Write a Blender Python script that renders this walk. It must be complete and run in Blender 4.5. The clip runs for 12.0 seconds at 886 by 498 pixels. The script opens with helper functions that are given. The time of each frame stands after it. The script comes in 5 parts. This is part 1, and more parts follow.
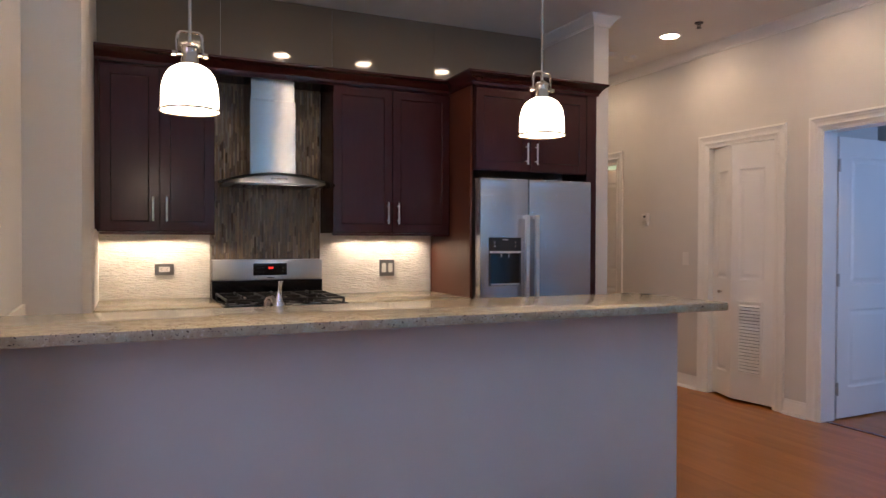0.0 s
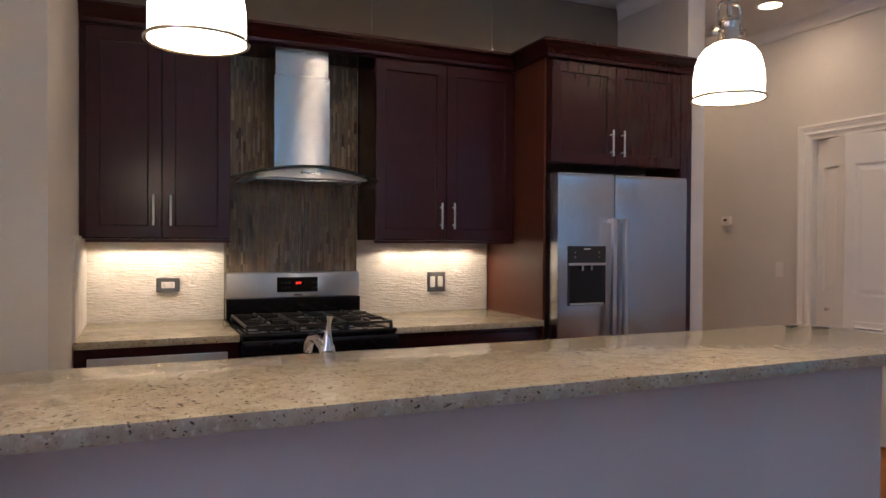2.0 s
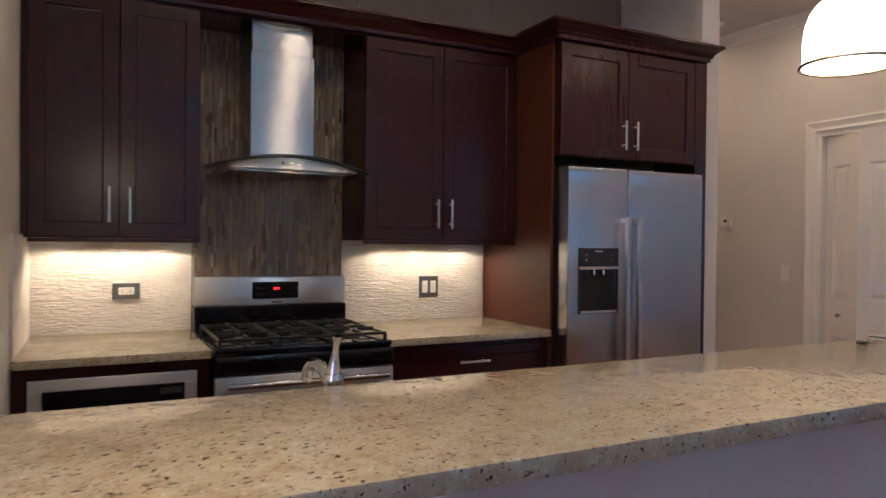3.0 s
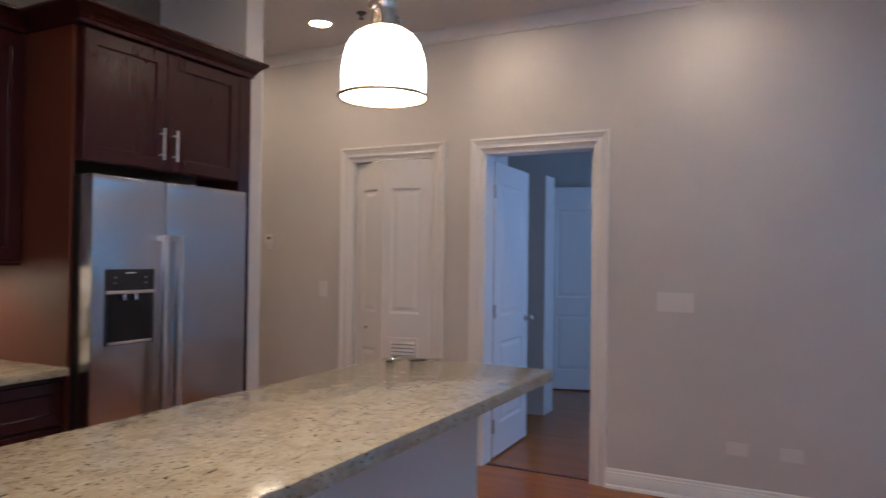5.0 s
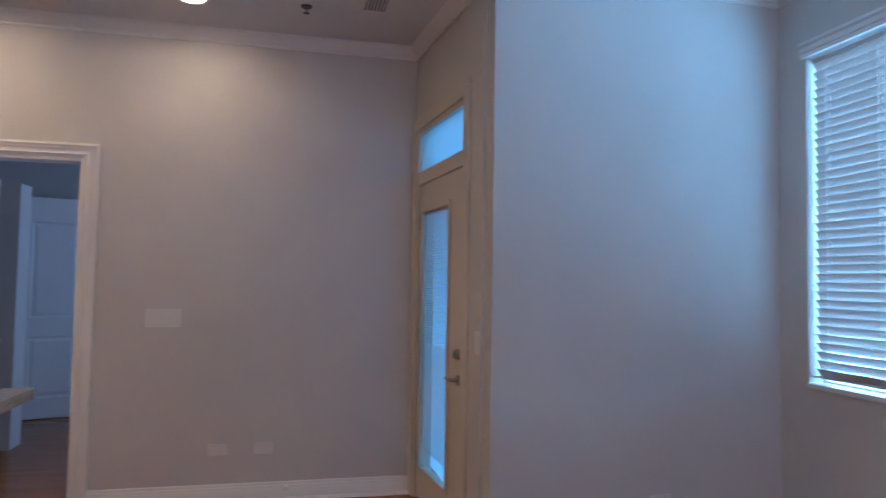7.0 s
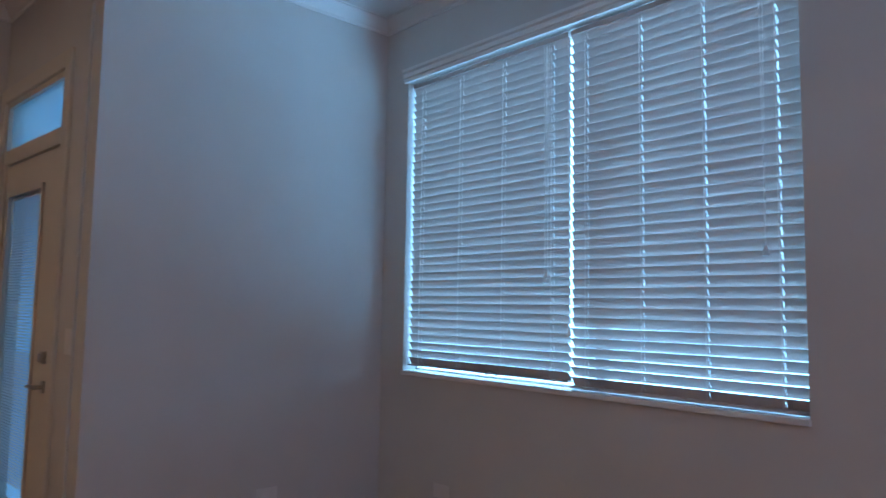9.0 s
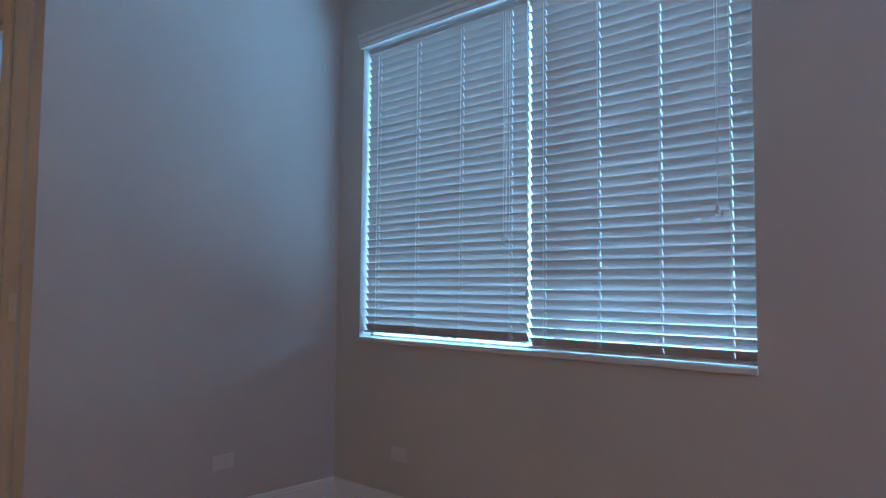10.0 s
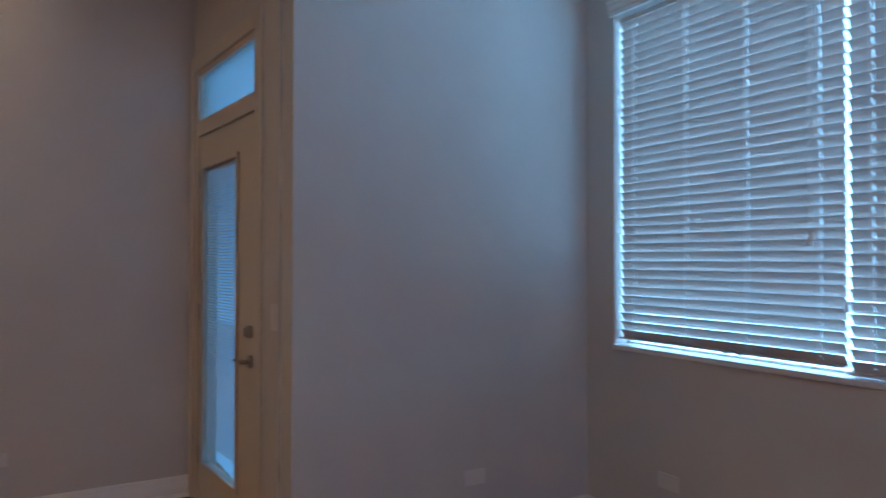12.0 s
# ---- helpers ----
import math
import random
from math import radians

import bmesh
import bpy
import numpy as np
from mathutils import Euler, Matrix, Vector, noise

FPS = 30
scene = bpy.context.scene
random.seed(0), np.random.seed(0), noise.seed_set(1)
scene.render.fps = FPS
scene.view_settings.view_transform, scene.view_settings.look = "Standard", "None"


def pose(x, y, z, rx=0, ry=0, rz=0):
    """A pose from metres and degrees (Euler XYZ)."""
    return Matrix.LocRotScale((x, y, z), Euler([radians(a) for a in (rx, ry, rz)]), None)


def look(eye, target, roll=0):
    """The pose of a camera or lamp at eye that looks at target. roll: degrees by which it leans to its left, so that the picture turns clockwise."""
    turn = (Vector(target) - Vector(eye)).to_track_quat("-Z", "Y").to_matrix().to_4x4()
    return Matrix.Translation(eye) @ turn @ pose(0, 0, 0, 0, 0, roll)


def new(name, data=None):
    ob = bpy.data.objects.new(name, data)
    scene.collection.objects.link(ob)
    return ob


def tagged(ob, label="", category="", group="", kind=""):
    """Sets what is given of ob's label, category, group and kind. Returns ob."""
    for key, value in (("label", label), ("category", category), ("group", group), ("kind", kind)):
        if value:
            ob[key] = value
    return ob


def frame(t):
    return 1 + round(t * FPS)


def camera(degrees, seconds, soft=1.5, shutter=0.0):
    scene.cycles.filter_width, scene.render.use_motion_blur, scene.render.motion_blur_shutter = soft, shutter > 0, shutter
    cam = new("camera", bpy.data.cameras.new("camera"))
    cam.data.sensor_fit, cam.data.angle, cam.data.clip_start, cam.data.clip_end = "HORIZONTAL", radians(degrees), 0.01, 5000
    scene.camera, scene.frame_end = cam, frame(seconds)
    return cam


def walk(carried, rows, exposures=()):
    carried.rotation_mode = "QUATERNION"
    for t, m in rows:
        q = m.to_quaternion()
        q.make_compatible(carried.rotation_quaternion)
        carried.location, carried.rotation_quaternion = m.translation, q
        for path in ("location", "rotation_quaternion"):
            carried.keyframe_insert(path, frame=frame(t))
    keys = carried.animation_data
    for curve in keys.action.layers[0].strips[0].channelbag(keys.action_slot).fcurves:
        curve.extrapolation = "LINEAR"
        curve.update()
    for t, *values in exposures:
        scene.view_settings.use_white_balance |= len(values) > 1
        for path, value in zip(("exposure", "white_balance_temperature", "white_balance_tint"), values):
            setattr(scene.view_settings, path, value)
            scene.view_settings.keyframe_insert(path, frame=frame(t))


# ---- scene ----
cam = camera(65.2, 12.0, soft=1.4, shutter=0.4)
EXPOSURES = [(0.0, 0.68, 6300, 13), (2.5, 0.42, 6200, 12), (4.5, 0.5, 5950, 10), (5.5, 0.42, 5750, 10), (6.3, 0.36, 5850, 11), (7.0, 0.36, 5950, 12), (7.7, 0.18, 6050, 12), (9.3, -0.26, 6350, 12), (12.0, -0.22, 6500, 13)]
PATH = [
    (0, (-0.03, 0.045, 1.326), (0.799, 1.866, 1.296), 0.2),
    (0.5, (-0.024, 0.253, 1.321), (0.781, 2.083, 1.293), 0.2),
    (1, (-0.024, 0.458, 1.338), (0.781, 2.289, 1.319), 0.2),
    (1.5, (0.021, 0.745, 1.344), (0.833, 2.573, 1.325), 0.2),
    (2, (0.05, 0.993, 1.359), (0.853, 2.825, 1.336), 0.3),
    (2.5, (0.066, 1.185, 1.364), (0.86, 3.021, 1.341), 0.3),
    (2.7, (0.045, 1.288, 1.36), (0.873, 3.108, 1.337), 0.4),
    (4.3, (0.229, 1.709, 1.378), (1.663, 3.103, 1.386), 0.7),
    (4.5, (0.223, 1.684, 1.391), (1.798, 2.916, 1.402), 0.8),
    (5, (0.231, 1.567, 1.4), (2.01, 2.481, 1.427), 0.7),
    (5.5, (0.223, 1.486, 1.39), (2.112, 2.144, 1.425), 0.4),
    (6, (0.129, 1.451, 1.393), (2.107, 1.747, 1.438), 0.7),
    (6.5, (-0.001, 1.524, 1.388), (1.992, 1.378, 1.47), 0.9),
    (7, (-0.073, 1.518, 1.399), (1.872, 1.063, 1.497), 0.9),
    (7.5, (-0.125, 1.446, 1.408), (1.746, 0.748, 1.519), 0.9),
    (9.3, (-0.14, 1.418, 1.249), (1.268, 0.007, 1.415), 0.8),
    (9.5, (-0.122, 1.427, 1.233), (1.258, -0.013, 1.39), 0.7),
    (10, (-0.087, 1.491, 1.191), (1.266, 0.023, 1.311), 0.6),
    (10.5, (-0.07, 1.475, 1.194), (1.311, 0.028, 1.236), 0.4),
    (11, (0.058, 1.491, 1.263), (1.478, 0.083, 1.301), 0.3),
    (11.5, (0.198, 1.404, 1.319), (1.768, 0.166, 1.353), 0.2),
    (12, (0.364, 1.453, 1.351), (2.081, 0.427, 1.381), 0.1),
]
walk(cam, [(t, look(eye, target, roll)) for t, eye, target, roll in PATH], exposures=EXPOSURES)

# ---- world and light ----
world = bpy.data.worlds.new("dusk")
scene.world = world
world.use_nodes = True
wn = world.node_tree
sky = wn.nodes.new("ShaderNodeTexSky")
sky.sky_type = "NISHITA"
sky.sun_disc = False
sky.sun_elevation = radians(4)
sky.sun_rotation = radians(200)
wn.links.new(sky.outputs[0], wn.nodes["Background"].inputs[0])
wn.nodes["Background"].inputs[1].default_value = 0.1

WARM = (1.0, 0.71, 0.47)
COOL = (0.22, 0.565, 1.0)
SKY_GLOW = 13.5
ADDED_SIDE_GLOW = 2.7
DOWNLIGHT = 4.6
PENDANT = 1.5
PUCK = 2.2


def lamp(name, kind, m, power, colour, size=0.1, spot=90, blend=0.6):
    data = bpy.data.lights.new(name, kind)
    data.energy, data.color = power, colour
    if kind == "AREA":
        data.shape, data.size = "DISK", size
    else:
        data.shadow_soft_size = size
    if kind == "SPOT":
        data.spot_size, data.spot_blend = radians(spot), blend
    ob = new(name, data)
    ob.matrix_world = m
    return ob


# ---- materials ----
def material(name, colour, rough=0.5, metal=0.0, spec=0.5):
    m = bpy.data.materials.new(name)
    m.use_nodes = True
    b = m.node_tree.nodes["Principled BSDF"]
    b.inputs["Base Color"].default_value = (*colour, 1)
    b.inputs["Roughness"].default_value = rough
    b.inputs["Metallic"].default_value = metal
    b.inputs["Specular IOR Level"].default_value = spec
    return m


def node(m, kind, **values):
    n = m.node_tree.nodes.new(kind)
    for key, value in values.items():
        n.inputs[key.replace("_", " ")].default_value = value
    return n


def wire(m, a, out, b, into):
    m.node_tree.links.new(a.outputs[out], b.inputs[into])


def bsdf(m):
    return m.node_tree.nodes["Principled BSDF"]


def coords(m, scale=(1, 1, 1), space="Object"):
    tc = m.node_tree.nodes.new("ShaderNodeTexCoord")
    mp = node(m, "ShaderNodeMapping")
    mp.inputs["Scale"].default_value = scale
    wire(m, tc, space, mp, "Vector")
    return mp


def noisy(m, src, scale, detail=4.0, rough=0.55):
    n = node(m, "ShaderNodeTexNoise", Scale=scale, Detail=detail, Roughness=rough)
    wire(m, src, "Vector", n, "Vector")
    return n


def ramp(m, src, out, stops):
    r = m.node_tree.nodes.new("ShaderNodeValToRGB")
    el = r.color_ramp.elements
    while len(el) < len(stops):
        el.new(0.5)
    for e, (p, c) in zip(el, stops):
        e.position, e.color = p, (*c, 1)
    wire(m, src, out, r, "Fac")
    return r


def mix(m, fac, a, b, how="MIX"):
    """Mixes two colours; each of fac, a, b is a (node, output) pair or a value."""
    n = m.node_tree.nodes.new("ShaderNodeMix")
    n.data_type, n.blend_type = "RGBA", how
    for slot, v in ((0, fac), (6, a), (7, b)):
        if isinstance(v, tuple) and hasattr(v[0], "outputs"):
            m.node_tree.links.new(v[0].outputs[v[1]], n.inputs[slot])
        elif slot == 0:
            n.inputs[slot].default_value = v
        else:
            n.inputs[slot].default_value = (*v, 1)
    return n


def paint_in(m, n, out="Color"):
    wire(m, n, out, bsdf(m), "Base Color")


def bump(m, src, out, strength, dist):
    b = node(m, "ShaderNodeBump", Strength=strength, Distance=dist)
    wire(m, src, out, b, "Height")
    wire(m, b, "Normal", bsdf(m), "Normal")
    return b


def rough_in(m, src, out, low, high):
    r = node(m, "ShaderNodeMapRange")
    r.inputs["To Min"].default_value, r.inputs["To Max"].default_value = low, high
    wire(m, src, out, r, "Value")
    wire(m, r, "Result", bsdf(m), "Roughness")


def painted(name, colour, rough, grain=220.0, relief=0.0006, wear=0.05):
    """Rolled wall or trim paint: fine orange peel and faint broad unevenness."""
    m = material(name, colour, rough)
    c = coords(m)
    big = noisy(m, c, 1.3, 3.0)
    dark = tuple(v * (1 - wear) for v in colour)
    light = tuple(min(1.0, v * (1 + wear)) for v in colour)
    paint_in(m, ramp(m, big, "Fac", [(0.3, dark), (0.7, light)]))
    fine = noisy(m, c, grain, 3.0)
    bump(m, fine, "Fac", 0.35, relief)
    rough_in(m, big, "Fac", rough - 0.05, rough + 0.06)
    return m


WALL = painted("wall_paint", (0.60, 0.565, 0.52), 0.55)
BAR_PAINT = painted("bar_wall_paint", (0.60, 0.565, 0.53), 0.6)
CEILING = painted("ceiling_paint", (0.66, 0.63, 0.60), 0.8)
TRIM = painted("trim_enamel", (0.76, 0.735, 0.69), 0.32, 90.0, 0.0003, 0.03)
DOOR_WHITE = painted("door_enamel", (0.76, 0.74, 0.71), 0.36, 120.0, 0.0003, 0.03)
EXT_DOOR = painted("entry_door_enamel", (0.62, 0.55, 0.45), 0.4, 120.0, 0.0003, 0.04)
PLATE = material("switch_plate_plastic", (0.71, 0.675, 0.63), 0.35)
BLACK = material("black_enamel", (0.006, 0.006, 0.008), 0.10)
IRON = material("cast_iron", (0.011, 0.011, 0.012), 0.42)
# near-black; behind the vent slats this colour stands in for shade
DARK = material("dark_gap_shade", (0.015, 0.013, 0.012), 0.8)
BRASS_DARK = material("satin_nickel", (0.45, 0.41, 0.36), 0.3, 1.0)
CHROME = material("chrome", (0.62, 0.62, 0.64), 0.05, 1.0)
NICKEL = material("polished_nickel", (0.60, 0.53, 0.43), 0.2, 1.0)
RUBBER = material("dark_plastic", (0.02, 0.02, 0.022), 0.4)
SLAT = painted("blind_slat_vinyl", (0.56, 0.49, 0.45), 0.45, 200.0, 0.0002, 0.03)
CORD = material("blind_cord", (0.75, 0.74, 0.70), 0.8)


def glowing(name, colour, strength, base=(0.8, 0.8, 0.8)):
    m = material(name, base, 0.4)
    bsdf(m).inputs["Emission Color"].default_value = (*colour, 1)
    bsdf(m).inputs["Emission Strength"].default_value = strength
    return m


SHADE = glowing("lit_milk_glass", (1.0, 0.78, 0.54), 15.0)
BULB = glowing("lamp_bulb", (1.0, 0.84, 0.62), 6.0)
PUCK_GLOW = glowing("puck_lens", (1.0, 0.84, 0.6), 8.0)
DISPLAY = glowing("red_display", (1.0, 0.03, 0.02), 1.6, (0.02, 0.0, 0.0))
LENS = glowing("downlight_lens", (1.0, 0.74, 0.50), 72.0, (0.8, 0.8, 0.8))
SKYGLOW = glowing("dusk_sky_glow", COOL, SKY_GLOW, (0, 0, 0))
# glow for the added west window, not a sky in view
ADDED_SIDE_SKY = glowing("added_side_sky_glow", (0.64, 0.65, 1.0), ADDED_SIDE_GLOW, (0, 0, 0))
PORCH = glowing("dim_porch_sky", (0.12, 0.49, 1.0), 1.05, (0, 0, 0))
DIMSKY = glowing("dim_dusk_sky", (0.34, 0.55, 1.0), 2.8, (0, 0, 0))


def brushed(name, colour, rough, along, turn):
    """Brushed stainless steel: reflections drawn out across the grain, with faint fine streaks."""
    m = material(name, colour, rough, 1.0)
    g = noisy(m, coords(m, along), 5.0, 4.0, 0.6)
    rough_in(m, g, "Fac", rough - 0.03, rough + 0.03)
    b = bsdf(m)
    b.inputs["Anisotropic"].default_value = 0.85
    b.inputs["Anisotropic Rotation"].default_value = turn
    tan = m.node_tree.nodes.new("ShaderNodeTangent")
    tan.direction_type, tan.axis = "RADIAL", "Z"
    wire(m, tan, "Tangent", b, "Tangent")
    return m


STEEL = brushed("brushed_steel", (0.42, 0.415, 0.41), 0.22, (1.5, 1.5, 160), 0.25)
bsdf(STEEL).inputs["Anisotropic"].default_value = 1.0
STEEL_DOOR = brushed("brushed_steel_door", (0.56, 0.56, 0.58), 0.22, (160, 160, 1.5), 0.0)
bsdf(STEEL_DOOR).inputs["Anisotropic"].default_value = 1.0
STEEL_H = brushed("brushed_steel_cross", (0.64, 0.62, 0.60), 0.34, (1.5, 1.5, 160), 0.25)


PLATE_STEEL = material("dull_steel_plate", (0.26, 0.25, 0.24), 0.38, 1.0)
HANDLE = material("satin_steel", (0.62, 0.61, 0.60), 0.32, 1.0)


def granite():
    """Polished tan granite: soft clouds, faint drawn-out veins, dark brown flecks that lie along one way."""
    m = material("speckled_granite", (0.45, 0.38, 0.28), 0.2, 0.0, 0.4)
    c = coords(m)
    cloud = noisy(m, c, 16.0, 6.0, 0.7)
    base = ramp(m, cloud, "Fac", [(0.25, (0.25, 0.20, 0.13)), (0.42, (0.35, 0.295, 0.20)), (0.58, (0.43, 0.38, 0.275)), (0.78, (0.33, 0.28, 0.20))])
    vein = noisy(m, coords(m, (1.0, 2.6, 1.0)), 30.0, 4.0, 0.7)
    vm = ramp(m, vein, "Fac", [(0.52, (0, 0, 0)), (0.66, (0.55, 0.55, 0.55))])
    zero = mix(m, (vm, "Color"), (base, "Color"), (0.27, 0.20, 0.145))
    speck = noisy(m, coords(m, (1.0, 1.45, 1.3)), 72.0, 2.5, 0.55)
    mask = ramp(m, speck, "Fac", [(0.63, (0, 0, 0)), (0.665, (1, 1, 1))])
    one = mix(m, (mask, "Color"), (zero, 2), (0.05, 0.03, 0.024))
    fine = noisy(m, coords(m, (1.0, 1.7, 1.3)), 120.0, 2.0, 0.5)
    mask2 = ramp(m, fine, "Fac", [(0.63, (0, 0, 0)), (0.68, (0.9, 0.9, 0.9))])
    two = mix(m, (mask2, "Color"), (one, 2), (0.13, 0.085, 0.06))
    pale = noisy(m, c, 70.0, 3.0)
    mask3 = ramp(m, pale, "Fac", [(0.60, (0, 0, 0)), (0.70, (0.5, 0.5, 0.5))])
    three = mix(m, (mask3, "Color"), (two, 2), (0.62, 0.57, 0.48))
    paint_in(m, three, 2)
    rough_in(m, fine, "Fac", 0.12, 0.20)
    return m


GRANITE = granite()


def stained(name, a, b, rough, along, spec=0.5):
    """Dark stained, lacquered wood with a fine grain along one axis."""
    m = material(name, a, rough, 0.0, spec)
    c = coords(m, along)
    g = noisy(m, c, 4.0, 6.0, 0.65)
    big = noisy(m, coords(m), 2.2, 2.0)
    grain = ramp(m, g, "Fac", [(0.3, a), (0.7, b)])
    out = mix(m, (big, "Fac"), (grain, "Color"), tuple(v * 0.8 for v in a))
    paint_in(m, out, 2)
    rough_in(m, g, "Fac", rough - 0.04, rough + 0.06)
    bump(m, g, "Fac", 0.08, 0.0004)
    return m


CHERRY = stained("cherry_cabinet", (0.030, 0.0058, 0.007), (0.043, 0.0085, 0.009), 0.24, (22, 22, 1.5), 0.42)
# lighter, redder version of the cabinet stain
CHERRY_SIDE = stained("cherry_stain_redder", (0.085, 0.023, 0.011), (0.12, 0.034, 0.016), 0.36, (22, 22, 1.5))


def plank_wood():
    m = material("oak_floor_gunstock", (0.3, 0.13, 0.05), 0.28)
    oi = m.node_tree.nodes.new("ShaderNodeObjectInfo")
    geo = m.node_tree.nodes.new("ShaderNodeNewGeometry")
    c = coords(m, (15.0, 1.1, 15.0))
    add = node(m, "ShaderNodeVectorMath")
    add.operation = "ADD"
    wire(m, c, "Vector", add, 0)
    comb = node(m, "ShaderNodeCombineXYZ")
    sc = node(m, "ShaderNodeMath")
    sc.operation = "MULTIPLY_ADD"
    sc.inputs[1].default_value = 37.0
    wire(m, oi, "Random", sc, 0)
    wire(m, geo, "Random Per Island", sc, 2)
    wire(m, sc, "Value", comb, "X")
    wire(m, sc, "Value", comb, "Y")
    wire(m, comb, "Vector", add, 1)
    g = noisy(m, add, 1.0, 3.0, 0.5)
    grain = ramp(m, g, "Fac", [(0.15, (0.27, 0.088, 0.015)), (0.5, (0.31, 0.108, 0.019)), (0.85, (0.35, 0.128, 0.025))])
    fr = node(m, "ShaderNodeMath")
    fr.operation = "FRACT"
    wire(m, sc, "Value", fr, 0)
    tone = ramp(m, fr, "Value", [(0.0, (0.92, 0.90, 0.88)), (0.5, (1, 1, 1)), (1.0, (1.05, 1.035, 1.02))])
    out = mix(m, 1.0, (grain, "Color"), (tone, "Color"), "MULTIPLY")
    paint_in(m, out, 2)
    rough_in(m, g, "Fac", 0.22, 0.26)
    bsdf(m).inputs["Specular IOR Level"].default_value = 0.38
    return m


PLANK = plank_wood()


def mosaic_glass():
    m = material("mosaic_glass_stone", (0.1, 0.07, 0.05), 0.2)
    geo = m.node_tree.nodes.new("ShaderNodeNewGeometry")
    r = ramp(m, geo, "Random Per Island", [(0.0, (0.07, 0.045, 0.03)), (0.25, (0.22, 0.15, 0.085)), (0.5, (0.12, 0.088, 0.065)), (0.68, (0.33, 0.24, 0.135)), (0.85, (0.18, 0.15, 0.13)), (1.0, (0.45, 0.36, 0.25))])
    g = noisy(m, coords(m, (30, 30, 4)), 4.0, 4.0)
    out = mix(m, 0.35, (r, "Color"), (g, "Color"), "SOFT_LIGHT")
    paint_in(m, out, 2)
    rough_in(m, geo, "Random Per Island", 0.25, 0.65)
    return m


MOSAIC = mosaic_glass()
GROUT = material("dark_grout", (0.05, 0.042, 0.035), 0.9)


def split_stone():
    m = material("split_face_stone", (0.66, 0.61, 0.55), 0.8)
    c = coords(m, (1.0, 1.0, 3.0))
    g = noisy(m, c, 30.0, 7.0, 0.7)
    big = noisy(m, coords(m, (1, 1, 2)), 7.0, 3.0)
    tone = ramp(m, big, "Fac", [(0.3, (0.60, 0.55, 0.49)), (0.7, (0.70, 0.655, 0.60))])
    out = mix(m, 0.25, (tone, "Color"), (g, "Color"), "SOFT_LIGHT")
    paint_in(m, out, 2)
    bump(m, g, "Fac", 0.8, 0.004)
    return m


STONE = split_stone()
PANEL = material("smoked_gloss_panel", (0.19, 0.155, 0.115), 0.06, 0.0, 0.6)
MINI = material("thin_mini_slat", (0.75, 0.75, 0.75), 0.5)
tr = MINI.node_tree.nodes.new("ShaderNodeBsdfTranslucent")
tr.inputs["Color"].default_value = (0.8, 0.8, 0.8, 1)
mx = MINI.node_tree.nodes.new("ShaderNodeMixShader")
mx.inputs[0].default_value = 0.65
MINI.node_tree.links.new(bsdf(MINI).outputs[0], mx.inputs[1])
MINI.node_tree.links.new(tr.outputs[0], mx.inputs[2])
MINI.node_tree.links.new(mx.outputs[0], MINI.node_tree.nodes["Material Output"].inputs["Surface"])
FROST = material("frosted_glass", (0.9, 0.95, 0.95), 0.55)
bsdf(FROST).inputs["Transmission Weight"].default_value = 1.0
bsdf(FROST).inputs["IOR"].default_value = 1.3
GLASS = material("clear_glass", (0.95, 0.98, 0.98), 0.02)
bsdf(GLASS).inputs["Transmission Weight"].default_value = 1.0
bsdf(GLASS).inputs["IOR"].default_value = 1.45
SMOKE = material("hood_glass", (0.22, 0.26, 0.25), 0.03)
bsdf(SMOKE).inputs["Transmission Weight"].default_value = 0.85
bsdf(SMOKE).inputs["IOR"].default_value = 1.45


# ---- building helpers ----
def box(bm, x0, x1, y0, y1, z0, z1, bevel=0.0, segs=2):
    x0, x1 = sorted((x0, x1)); y0, y1 = sorted((y0, y1)); z0, z1 = sorted((z0, z1))
    vs = bmesh.ops.create_cube(bm, size=1.0)["verts"]
    for v in vs:
        v.co = Vector(((x0 + x1) / 2 + v.co.x * (x1 - x0), (y0 + y1) / 2 + v.co.y * (y1 - y0), (z0 + z1) / 2 + v.co.z * (z1 - z0)))
    if bevel:
        es = {e for v in vs for e in v.link_edges}
        bmesh.ops.bevel(bm, geom=list(es), offset=bevel, segments=segs, affect="EDGES", profile=0.6)
    return bm


def boxes(*rows, bevel=0.0):
    bm = bmesh.new()
    for r in rows:
        box(bm, *r[:6], bevel=r[6] if len(r) > 6 else bevel)
    return bm


def cyl(bm, p, q, r0, r1=None, n=20):
    """A round bar from p to q."""
    p, q = Vector(p), Vector(q)
    d = q - p
    m = Matrix.Translation((p + q) / 2) @ d.to_track_quat("Z", "Y").to_matrix().to_4x4()
    bmesh.ops.create_cone(bm, cap_ends=True, segments=n, radius1=r0, radius2=r0 if r1 is None else r1, depth=d.length, matrix=m)
    return bm


def lathe(bm, profile, centre=(0, 0, 0), n=40):
    """Turns a profile of (radius, height) round the vertical axis."""
    cx, cy, cz = centre
    rings = []
    for r, z in profile:
        rings.append([bm.verts.new((cx + r * math.cos(2 * math.pi * i / n), cy + r * math.sin(2 * math.pi * i / n), cz + z)) for i in range(n)])
    for a, b in zip(rings, rings[1:]):
        for i in range(n):
            bm.faces.new((a[i], a[(i + 1) % n], b[(i + 1) % n], b[i]))
    return bm


